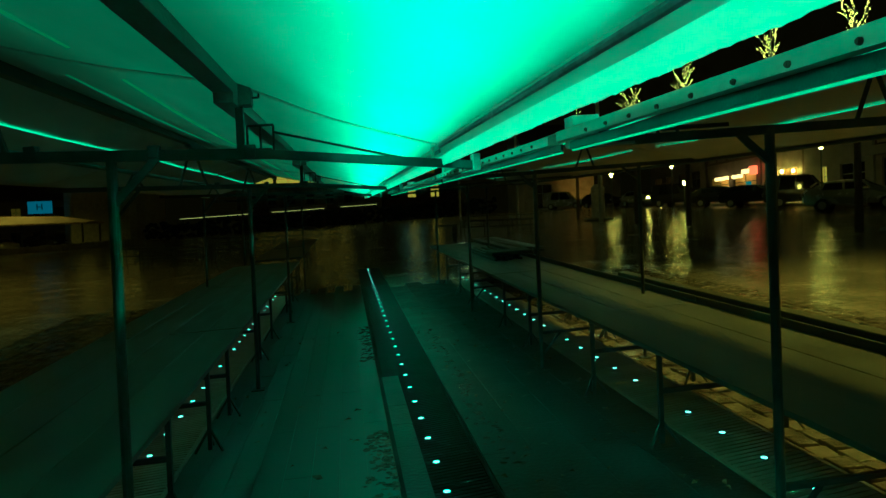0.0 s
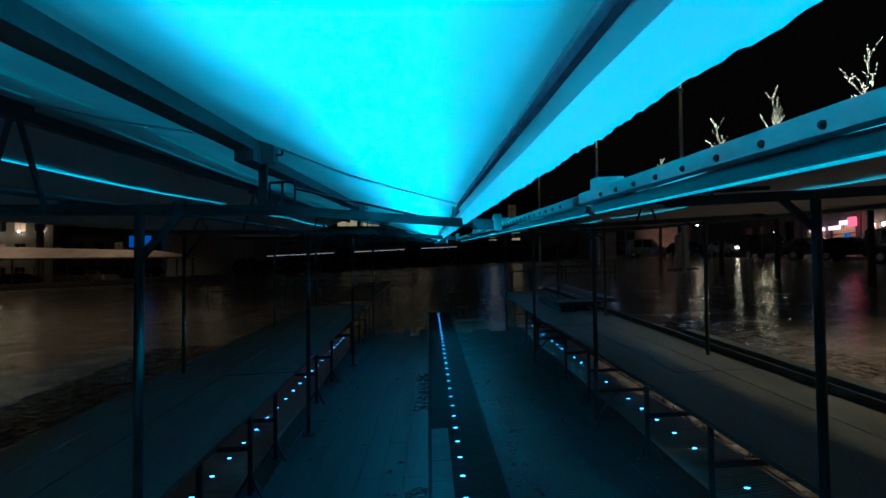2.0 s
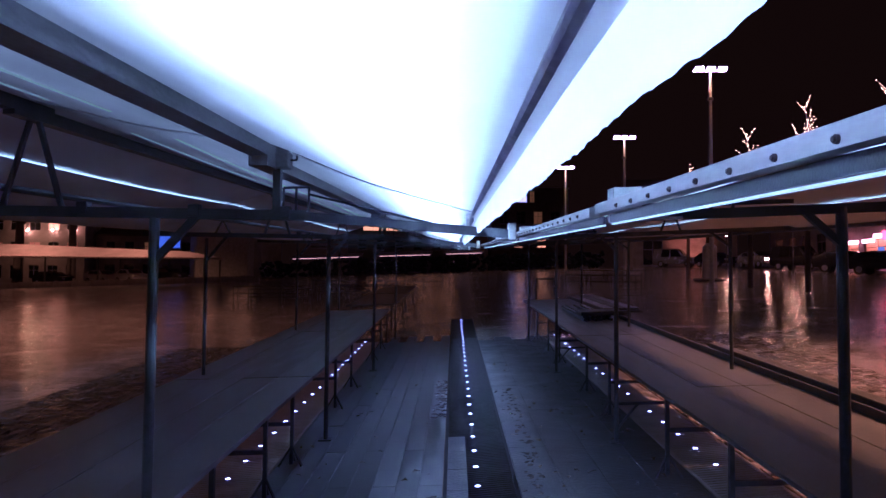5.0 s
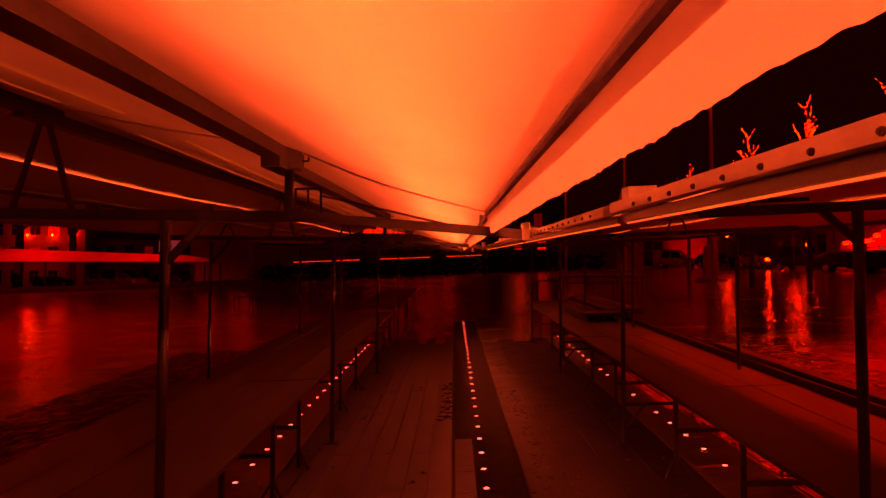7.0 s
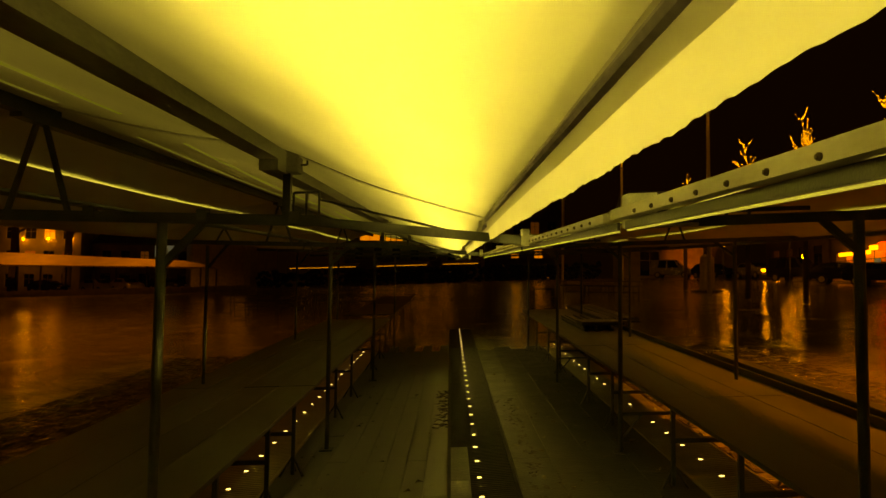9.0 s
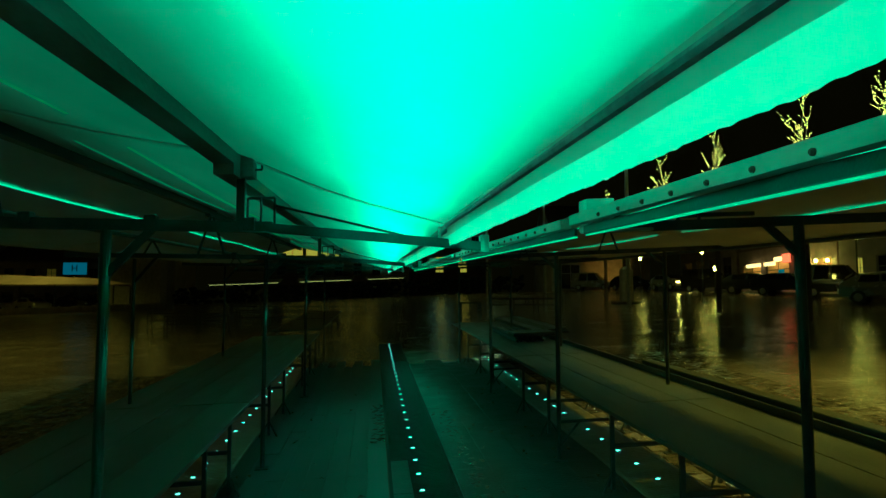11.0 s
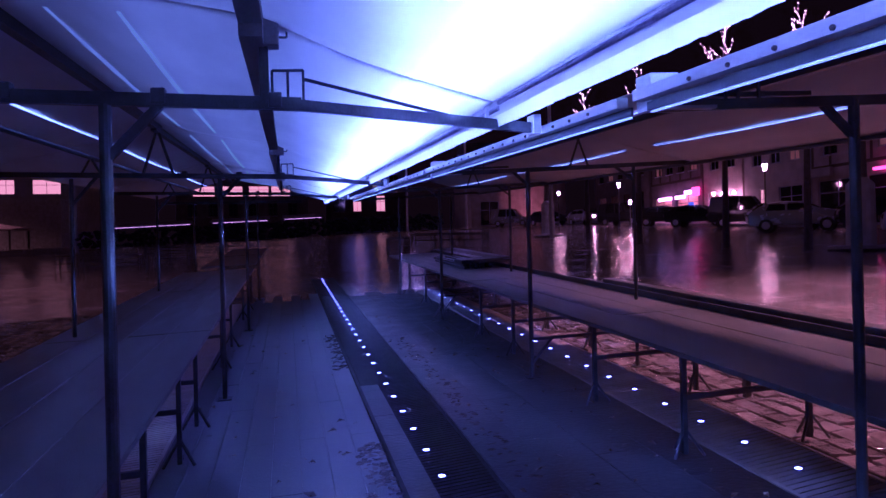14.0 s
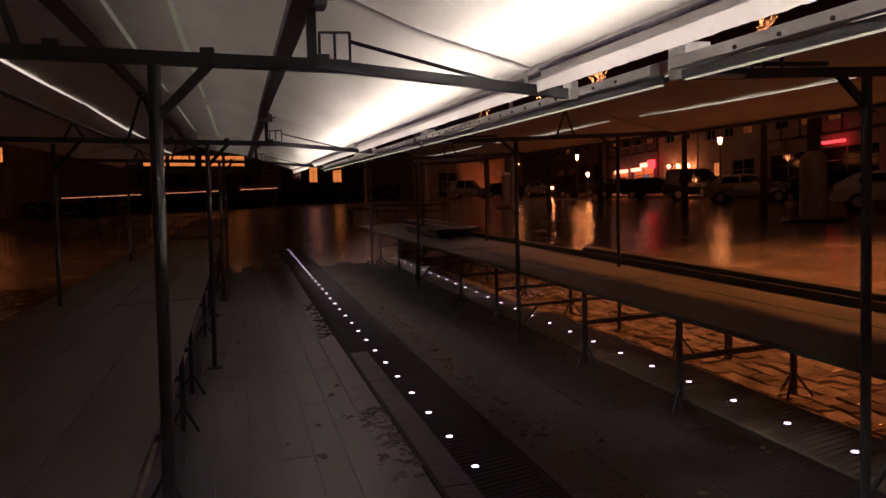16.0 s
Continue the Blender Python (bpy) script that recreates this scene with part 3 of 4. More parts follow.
# broken wet paving edge, fallen leaves and a paved patch beside the drain
lane("paved_patch", -0.285, -0.085, -2.9, 6.7, LANE_DARK, "narrow dark paving patch beside the drain lights", 0.6, 1)
CHIP = material("wet_broken_stone", (0.14, 0.12, 0.10), 0.18, 0, 0.5, 20, 0.6, 80, wet=0.1, per=0.3)
LEAF = material("wet_fallen_leaf", (0.07, 0.045, 0.02), 0.3, 0, 0.5, 30, 0.3, 90, per=0.5)


def chips(x0, x1, y0, y1, n, seed):
    rnd = random.Random(seed)
    cx = (x0 + x1) / 2
    ob = thing("broken_paving", cx, y0, "broken wet paving edge with small stone chips", "broken paving", "", None, 0, "stuff")
    bm = bmesh.new()
    for i in range(n):
        x, y = rnd.triangular(x0, x1, x1) - cx, rnd.uniform(0, y1 - y0)
        a, c = rnd.uniform(0.012, 0.04), rnd.uniform(0.015, 0.05)
        m = Matrix.Translation((x, y, 0.002)) @ pose(0, 0, 0, rnd.uniform(-14, 14), rnd.uniform(-14, 14), rnd.uniform(0, 180)) @ Matrix.Diagonal((a, c, rnd.uniform(0.002, 0.006), 1))
        bmesh.ops.create_icosphere(bm, subdivisions=1, radius=1, matrix=m)
    part("chip", bm, CHIP, ob, shear=True)


chips(-0.56, -0.32, 3.3, 4.75, 130, 1)
chips(-0.50, -0.32, 7.6, 10.2, 130, 2)
chips(0.38, 0.62, 3.6, 9.5, 110, 3)


def litter(x0, x1, y0, y1, n, seed, label):
    rnd = random.Random(seed)
    ob = thing("fallen_leaves", x0, y0, label, "fallen leaves", "", None, 0, "stuff")
    bm = bmesh.new()
    for i in range(n):
        s = rnd.uniform(0.015, 0.045)
        m = Matrix.Translation((rnd.uniform(0, x1 - x0), rnd.uniform(0, y1 - y0), 0.008)) @ pose(0, 0, 0, rnd.uniform(-18, 18), rnd.uniform(-18, 18), rnd.uniform(0, 360))
        mid = [bm.verts.new(m @ Vector((0, t * s, 0.006 * (1 - abs(t))))) for t in (-1.3, 0, 1.2)]
        for d in (-1, 1):
            e = bm.verts.new(m @ Vector((d * s * 0.7, rnd.uniform(-0.2, 0.2) * s, rnd.uniform(0.002, 0.018))))
            bm.faces.new((mid[0], mid[1], e))
            bm.faces.new((mid[1], mid[2], e))
    part("leaf", bm, LEAF, ob, shear=True)


litter(0.4, 1.88, 1.5, 12, 150, 4, "dark wet leaves scattered on the paving lane")
litter(-1.9, -0.4, 1.5, 12, 50, 5, "few dark wet leaves on the paving lane")

# ---- setts round the stalls ----
bm = bmesh.new()
box(bm, -0.083, 0.083, -0.105, 0.105, -0.08, 0.0, 0.014)
sett_me = mesh_of(bm, "sett", SETT, shear=True, smooth=False)


def setts(name, x0, x1, y0, y1, label, single):
    ob = tagged(new(name), label, "setts", kind="structure")
    ob.location = (x0, y0, gz(x0, y0))
    nx, ny = int((x1 - x0) / 0.18), int((y1 - y0) / 0.225)
    verts, faces = [], []
    base = [tuple(v.co) for v in sett_me.vertices]
    polys = [tuple(p.vertices) for p in sett_me.polygons]
    made = 0
    for i in range(nx):
        for j in range(ny):
            x = 0.09 + i * 0.18 + random.uniform(-0.008, 0.008)
            y = 0.11 + j * 0.225 + (0.11 if i % 2 else 0) + random.uniform(-0.012, 0.012)
            z = SA * x + SB * y + random.uniform(-0.007, 0.007)
            if single(x + x0, y + y0) and made < 300:
                o = piece("sett", sett_me, ob, x, y, z)
                o.rotation_euler = (random.uniform(-0.09, 0.09), random.uniform(-0.09, 0.09), random.uniform(-0.12, 0.12))
                made += 1
            else:
                m = pose(x, y, z, random.uniform(-5, 5), random.uniform(-5, 5), random.uniform(-7, 7))
                k = len(verts)
                verts += [tuple(m @ Vector(c)) for c in base]
                faces += [tuple(q + k for q in f) for f in polys]
    me = bpy.data.meshes.new("sett_field")
    me.from_pydata(verts, [], faces)
    me.materials.append(SETT)
    fld = new("sett_field", me)
    fld.parent = ob
    tagged(fld, kind="stuff")
    return ob

# ---- the far sides of the square ----
PLASTER = material("ochre_plaster", (0.42, 0.34, 0.25), 0.85, 0, 0.25, 1.5, 0.3, 30)
PLASTER_PALE = material("pale_plaster", (0.42, 0.38, 0.31), 0.85, 0, 0.2, 1.2, 0.3, 30)
PLASTER_DARK = material("dark_plaster", (0.16, 0.12, 0.10), 0.85, 0, 0.3, 1.4, 0.3, 30)
TIMBER = material("dark_timber", (0.05, 0.03, 0.02), 0.7, 0, 0.4, 4, 0.3, 40, stretch=(1, 1, 0.3))
ROOF_TILE = material("dark_roof_tile", (0.07, 0.045, 0.035), 0.7, 0, 0.4, 3, 0.5, 25)
FRAME = material("window_frame", (0.45, 0.42, 0.38), 0.5, 0, 0.15, 10)
PILLAR = material("pale_stone", (0.42, 0.39, 0.34), 0.8, 0, 0.3, 3, 0.4, 35)
KERB = material("kerb_stone", (0.2, 0.18, 0.16), 0.5, 0, 0.3, 4, 0.3, 30, wet=0.15)
BARK = material("bark", (0.10, 0.08, 0.06), 0.85, 0, 0.4, 12, 0.6, 50)
HEDGE = material("dark_hedge", (0.02, 0.028, 0.014), 0.8, 0, 0.5, 4, 0.8, 12)
TYRE = material("tyre", (0.015, 0.015, 0.015), 0.8)
CAR_WHITE = material("white_car_paint", (0.7, 0.69, 0.66), 0.25, 0, 0.05, 3)
CAR_SILVER = material("silver_car_paint", (0.4, 0.4, 0.4), 0.25, 0.5, 0.05, 3)
CAR_DARK = material("dark_car_paint", (0.03, 0.03, 0.04), 0.2, 0.2, 0.05, 3)
WARM = glowing("warm_lamp_glass", (1.0, 0.6, 0.02), 26)
WARM_SOFT = glowing("lit_room", (1.0, 0.58, 0.006), 0.4)
WARM_DIM = glowing("dim_room", (1.0, 0.58, 0.0), 0.025)
COOL_ROOM = glowing("cool_lit_room", (0.6, 0.8, 0.25), 0.5)
MAST_LIGHT = glowing("floodlight_lens", (0.8, 0.75, 0.15), 30)
NEON = glowing("red_white_sign_box", (1.0, 0.52, 0.07), 2.4)
NEON_RED = glowing("red_sign_glow", (1.0, 0.1, 0.01), 2)
NEON_BLUE = glowing("blue_sign_box", (0.1, 0.4, 0.35), 0.16)
BULB = glowing("string_bulb", (0.95, 0.68, 0.03), 10)


TUBE_LIGHT = glowing("pale_light_tube", (0.95, 0.7, 0.08), 0.45)


def glass_mat():
    m = bpy.data.materials.new("dark_window_glass")
    m.use_nodes = True
    b = m.node_tree.nodes["Principled BSDF"]
    b.inputs["Base Color"].default_value = (0.015, 0.017, 0.02, 1)
    b.inputs["Roughness"].default_value = 0.05
    b.inputs["Specular IOR Level"].default_value = 0.8
    return m


GLASS = glass_mat()


def lattice(us, vs, y0, y1):
    """One joined window frame: every second cell between the cuts us and vs is left open."""
    bm = bmesh.new()
    grid = [[bm.verts.new((u, y0, v)) for u in us] for v in vs]
    front = [bm.faces.new((grid[j][i], grid[j][i + 1], grid[j + 1][i + 1], grid[j + 1][i])) for j in range(len(vs) - 1) for i in range(len(us) - 1) if i % 2 == 0 or j % 2 == 0]
    made = bmesh.ops.extrude_face_region(bm, geom=front, use_keep_orig=True)
    for q in made["geom"]:
        if isinstance(q, bmesh.types.BMVert):
            q.co.y = y1
    return bm


def house(x, y, turn, width, storeys, depth, wall_mat, label, roof_h=3.0, timber=False, z=None, category="house"):
    """A house front with real openings. storeys: (height, sill, head, [(from, to, pane material or None)])."""
    ob = thing("house", x, y, label, category, "", z, turn)
    bm = bmesh.new()
    z0 = -0.4
    level = 0.0
    t = 0.28
    panes = []
    for height, sill, head, holes in storeys:
        box(bm, 0, width, 0, t, z0, level + sill)
        box(bm, 0, width, 0, t, level + head, level + height)
        edge = 0.0
        for a, b, pm in holes:
            box(bm, edge, a, 0, t, level + sill, level + head)
            edge = b
            panes.append((a, b, level + sill, level + head, pm))
        box(bm, edge, width, 0, t, level + sill, level + head)
        level += height
        z0 = level
    box(bm, 0, t, t, depth, -0.4, level)
    box(bm, width - t, width, t, depth, -0.4, level)
    box(bm, 0, width, depth, depth + t, -0.4, level)
    part("wall", bm, wall_mat, ob)
    bm = bmesh.new()
    o = 0.35
    v = [bm.verts.new(c) for c in ((-0.1, -o, level - 0.05), (width + 0.1, -o, level - 0.05), (width + 0.1, depth / 2, level + roof_h), (-0.1, depth / 2, level + roof_h), (-0.1, depth + o, level - 0.05), (width + 0.1, depth + o, level - 0.05))]
    w = [bm.verts.new(q.co + Vector((0, 0, 0.14))) for q in v]
    for q in ((0, 1, 2, 3), (3, 2, 5, 4)):
        bm.faces.new([v[i] for i in q])
        bm.faces.new([w[i] for i in reversed(q)])
    for a, b in ((0, 1), (1, 2), (2, 5), (5, 4), (4, 3), (3, 0)):
        bm.faces.new((v[a], v[b], w[b], w[a]))
    bm.faces.new((v[0], v[3], v[4]))
    bm.faces.new((v[1], v[5], v[2]))
    part("roof", bm, ROOF_TILE, ob)
    for a, b, s, h, pm in panes:
        f = 0.06
        mid = (a + b) / 2
        us = [a, a + f, mid - 0.025, mid + 0.025, b - f, b]
        bar = s + (h - s) * 0.62
        vs = [s, s + f, bar, bar + 0.045, h - f, h] if h - s > 1.0 else [s, s + f, h - f, h]
        bm = lattice(us, vs, 0.08, 0.15)
        win = part("window", bm, FRAME if wall_mat is not PLASTER_DARK else TIMBER, ob)
        bm = bmesh.new()
        box(bm, a + f, b - f, 0.10, 0.125, s + f, h - f)
        part("pane", bm, pm or GLASS, win)
        bm = bmesh.new()
        box(bm, a - 0.06, b + 0.06, -0.07, 0.1, s - 0.06, s - 0.005)
        part("sill", bm, PILLAR, win)
    if timber:
        low = storeys[0][0]
        n = int(width / 1.5)
        for i in range(n + 1):
            bm = bmesh.new()
            u = min(max(i * width / n, 0.09), width - 0.09)
            box(bm, u - 0.09, u + 0.09, -0.03, -0.002, low, level)
            part("timber_post", bm, TIMBER, ob)
        for zz in (low + 0.1, level - 0.12):
            bm = bmesh.new()
            box(bm, 0, width, -0.04, -0.003, zz - 0.09, zz + 0.09)
            part("timber_beam", bm, TIMBER, ob)
    return ob


def windows(width, n, w, first=None, lit=()):
    gap = (width - n * w) / (n + 1)
    return [(gap + i * (w + gap), gap + i * (w + gap) + w, lit[i] if i < len(lit) else None) for i in range(n)]


E, D = WARM_DIM, WARM_SOFT
house(31, 28.0, -90, 9.5, [(3.1, 0.5, 2.5, windows(9.5, 2, 2.2)), (2.8, 0.9, 2.2, windows(9.5, 4, 1.0, lit=(None, E, None, None)))], 9, PLASTER_PALE, "pale plastered house with wide dark shop openings")
house(31, 37.6, -90, 9.3, [(3.2, 0.4, 2.5, [(0.5, 3.6, None), (4.3, 8.6, None)]), (2.9, 0.8, 2.3, windows(9.3, 4, 1.2, lit=(None, E, E, None)))], 9, PLASTER, "half-timbered house with a dark shopfront below", timber=True)
house(31, 44.3, -90, 6.5, [(3.0, 0.3, 2.2, [(1.6, 2.3, D), (3.6, 5.8, None)]), (2.8, 0.8, 2.2, windows(6.5, 3, 1.0, lit=(None, None, E))), (2.4, 0.7, 1.9, windows(6.5, 3, 0.9))], 9, PLASTER_PALE, "pale plastered house with a lit doorway", roof_h=2.6)
house(31, 49.4, -90, 4.9, [(3.1, 0.1, 2.3, [(0.6, 1.7, WARM_DIM), (2.4, 4.3, WARM_DIM)]), (2.8, 0.8, 2.2, windows(4.9, 2, 1.1))], 9, PLASTER, "ochre plastered house with a warm lit entrance")
house(31, 57.6, -90, 8.0, [(3.1, 0.2, 2.0, [(0.5, 3.4, WARM_DIM), (4.2, 7.4, WARM_DIM)]), (2.8, 0.8, 2.2, windows(8.0, 4, 1.1, lit=(E, None, None, E))), (2.5, 0.7, 1.9, windows(8.0, 4, 1.0))], 9, PLASTER_DARK, "dark house over a shop with glowing red signs", timber=True)
house(31, 69.5, -90, 11.5, [(3.1, 0.5, 2.4, windows(11.5, 4, 1.6)), (2.8, 0.8, 2.2, windows(11.5, 5, 1.1, lit=(None, E)))], 9, PLASTER_DARK, "dark plastered house beside the street")
house(31, 18.2, -90, 14, [(3.1, 0.5, 2.4, windows(14, 5, 1.6)), (2.8, 0.8, 2.2, windows(14, 6, 1.1))], 9, PLASTER_DARK, "dark plastered house beside the street")


def sign(x, y, h, w, t, mat, name, label, bars=0):
    ob = thing(name, x, y, label, "sign", "", gz(x, y) + h, -90)
    bm = bmesh.new()
    box(bm, -w / 2, w / 2, -0.12, 0.12, -t / 2, t / 2, 0.03)
    part("case", bm, mat, ob)
    bm = bmesh.new()
    box(bm, -0.05, 0.05, 0.12, 0.5, -0.05, 0.05)
    part("bracket", bm, STEEL, ob)
    return ob


sign(30.6, 54.6, 1.95, 1.9, 0.28, NEON, "shop_sign", "glowing red and white box sign over a shop")
sign(30.6, 52.2, 2.05, 1.3, 0.28, NEON, "shop_sign", "glowing red and white box sign over a shop")
sign(30.6, 50.9, 2.4, 1.0, 0.34, NEON, "shop_sign", "taller glowing red and white box sign over a shop")
sign(30.6, 49.9, 2.45, 0.8, 0.65, NEON_RED, "shop_sign", "glowing red box sign beside a shop")
sign(30.6, 50.6, 1.3, 0.45, 0.6, NEON_BLUE, "shop_sign", "small glowing blue box sign by a door")
sign(30.6, 31.6, 3.0, 1.5, 0.16, NEON_RED, "shop_sign", "thin red glowing sign strip on a facade")
sign(30.6, 36.8, 3.0, 2.6, 0.55, PLASTER_PALE, "fascia_board", "pale unlit fascia board over a shopfront")


def wall_lamp(x, y, h):
    ob = thing("wall_lamp", x, y, "small warm wall lamp glowing beside an entrance", "wall lamp", "wall lamps", gz(x, y) + h)
    bm = bmesh.new()
    ball(bm, (0, 0, 0), 0.13, 10, 8)
    part("globe", bm, WARM, ob, smooth=True)
    bm = bmesh.new()
    square_tube(bm, (0.05, 0, 0.12), (0.45, 0, 0.2), 0.03, 0.03)
    part("arm", bm, STEEL, ob)


for y in (44.9, 46.2, 47.4):
    wall_lamp(30.55, y, 2.15)
for x in (-56.5, -53.2, -50.4):
    wall_lamp(x, 91.6, 6.9)
lamp("facade_light", "POINT", pose(-55, 89, gz(-55, 89) + 6.5), 60, STREET, radius=0.2)


def street_lamp(x, y, h):
    ob = thing("street_lamp", x, y, "dark street lamp with a glowing warm lantern", "street lamp", "street lamps")
    bm = bmesh.new()
    tube(bm, (0, 0, 0), (0, 0, 0.5), 0.09, 12, 0.06)
    tube(bm, (0, 0, 0.5), (0, 0, h - 0.25), 0.045, 10, 0.035)
    part("pole", bm, STEEL, ob)
    bm = bmesh.new()
    tube(bm, (0, 0, h - 0.22), (0, 0, h + 0.1), 0.08, 10, 0.13)
    part("lantern", bm, WARM, ob, "glowing glass lantern")
    bm = bmesh.new()
    tube(bm, (0, 0, h + 0.105), (0, 0, h + 0.22), 0.16, 10, 0.03)
    part("cap", bm, BLACK, ob)
    lamp("street_lamp_light", "POINT", pose(x - 0.5, y - 0.5, gz(x, y) + h - 0.5), 3, STREET, radius=0.25)


street_lamp(22.0, 30.0, 3.25)
street_lamp(22.0, 45.8, 3.15)
street_lamp(22.0, 57.2, 3.0)
street_lamp(25.0, 50.0, 1.9)


def mast(x, y, h, power, cone):
    ob = thing("light_mast", x, y, "tall steel mast with three bright floodlights on a crossbar", "light mast", "light masts")
    bm = bmesh.new()
    tube(bm, (0, 0, 0), (0, 0, h), 0.13, 12, 0.07)
    part("pole", bm, STEEL_PALE, ob)
    bm = bmesh.new()
    tube(bm, (0, 0, h - 1.6), (0, 0, h - 1.45), 0.16, 12)
    part("collar", bm, STEEL, ob)
    bm = bmesh.new()
    square_tube(bm, (-0.8, 0, h), (0.8, 0, h), 0.08, 0.08)
    part("crossbar", bm, STEEL_PALE, ob)
    for u in (-0.62, 0, 0.62):
        bm = bmesh.new()
        box(bm, u - 0.24, u + 0.24, -0.22, 0.22, h + 0.06, h + 0.2, 0.05)
        hd = part("floodlight", bm, STEEL_PALE, ob)
        bm = bmesh.new()
        box(bm, u - 0.21, u + 0.21, -0.19, 0.19, h - 0.02 + 0.04, h + 0.058, 0.005)
        box(bm, u - 0.21, u + 0.21, -0.245, -0.222, h + 0.075, h + 0.185, 0.005)
        part("lens", bm, MAST_LIGHT, hd)
    lamp("mast_light", "SPOT", pose(x, y - 0.3, gz(x, y) + h - 0.3), power, STREET, radius=0.5, cone=cone)


mast(13.55, 37, 11.5, 120, 115)
mast(13.44, 56, 10.9, 120, 115)
mast(11.35, 73, 10.6, 250, 115)
# the next three stand out of view, added to light ground, setts and gutter
mast(-22.0, 18.0, 11.5, 3600, 142)
mast(9.5, 5.5, 10.0, 4500, 96)
mast(-5.5, -13.0, 12.0, 1400, 100)


def lit_tree(x, y, h, seed):
    """A bare tree wound with small lights."""
    rnd = random.Random(seed)
    ob = thing("bare_tree", x, y, "leafless tree with branches wound in small warm lights", "tree", "lit trees")
    wood, bulbs = bmesh.new(), bmesh.new()

    def limb(p, d, length, r, deep):
        """A crooked branch of three lengths, with twigs, ringed with bulbs."""
        for k in range(3):
            q = p + d * length / 3
            tube(wood, p, q, r, 5, r * 0.8)
            for i in range(max(2, int(length / 3 / 0.05))):
                c = p.lerp(q, rnd.random()) + Vector((rnd.uniform(-1, 1), rnd.uniform(-1, 1), rnd.uniform(-1, 1))) * (r + 0.006)
                bmesh.ops.create_icosphere(bulbs, subdivisions=1, radius=0.010, matrix=Matrix.Translation(c))
            for twig in range(2 if deep < 3 else 0):
                a = rnd.uniform(0, 6.28)
                s = (d + Vector((math.cos(a), math.sin(a), rnd.uniform(0.0, 0.4))) * rnd.uniform(0.5, 0.9)).normalized()
                limb(p.lerp(q, rnd.uniform(0.3, 1.0)), s, length * rnd.uniform(0.3, 0.5), r * 0.6, deep + 2)
            p, r = q, r * 0.8
            d = (d + Vector((rnd.uniform(-0.25, 0.25), rnd.uniform(-0.25, 0.25), 0.08))).normalized()

    top = Vector((0.05, 0.02, h - 1.5))
    tube(wood, (0, 0, 0), top, 0.13, 8, 0.05)
    for i in range(5):
        a = i * 2.4 + rnd.uniform(-0.4, 0.4)
        s = Vector((math.cos(a) * 0.45, math.sin(a) * 0.45, 1)) if i else Vector((0.03, 0, 1))
        limb(top - Vector((0, 0, 0.25 * i)), s.normalized(), rnd.uniform(1.0, 1.4) * (1.2 if i == 0 else 0.9), 0.022, 1)
    part("trunk", wood, BARK, ob)
    tagged(part("string_light", bulbs, BULB, ob, "string of small warm lights"), kind="stuff")


for i, (x, y, h) in enumerate(((14.4, 22.0, 7.9), (14.3, 28.2, 7.7), (13.6, 32.2, 7.3), (14.4, 43.5, 6.8), (15.0, 18.6, 7.9))):
    lit_tree(x, y, h, 11 + i)


def pillar(x, y):
    ob = thing("stone_pillar", x, y, "broad pale stone pillar on a round dark plinth", "pillar", "stone pillars")
    bm = bmesh.new()
    tube(bm, (0, 0, 0), (0, 0, 0.1), 0.95, 24, 0.9)
    part("plinth", bm, KERB, ob)
    bm = bmesh.new()
    tube(bm, (0, 0, 0.1), (0, 0, 2.0), 0.42, 16, 0.40)
    tube(bm, (0, 0, 2.0), (0, 0, 2.2), 0.40, 16, 0.2)
    part("shaft", bm, PILLAR, ob, smooth=False)
    bm = bmesh.new()
    tube(bm, (0, 0, 2.2), (0, 0, 5.2), 0.2, 12, 0.15)
    part("upper_shaft", bm, BARK, ob)


pillar(16.4, 18.0)
pillar(15.0, 41.4)
pillar(17.6, 12.6)

# kerb and pavement before the houses
bm = bmesh.new()
for j in range(30):
    y0, y1 = 8 + j * 2.2, 8 + (j + 1) * 2.2
    v = [bm.verts.new((px, py, gz(px, py) + h)) for h in (0.12, -0.1) for px, py in ((26.9, y0), (31.0, y0), (31.0, y1), (26.9, y1))]
    for q in ((0, 1, 2, 3), (0, 3, 7, 4), (0, 4, 5, 1), (2, 6, 7, 3), (1, 5, 6, 2)):
        bm.faces.new([v[i] for i in q])
tagged(part("pavement", bm, KERB, None), "grey stone pavement along the house fronts", "pavement", kind="structure")


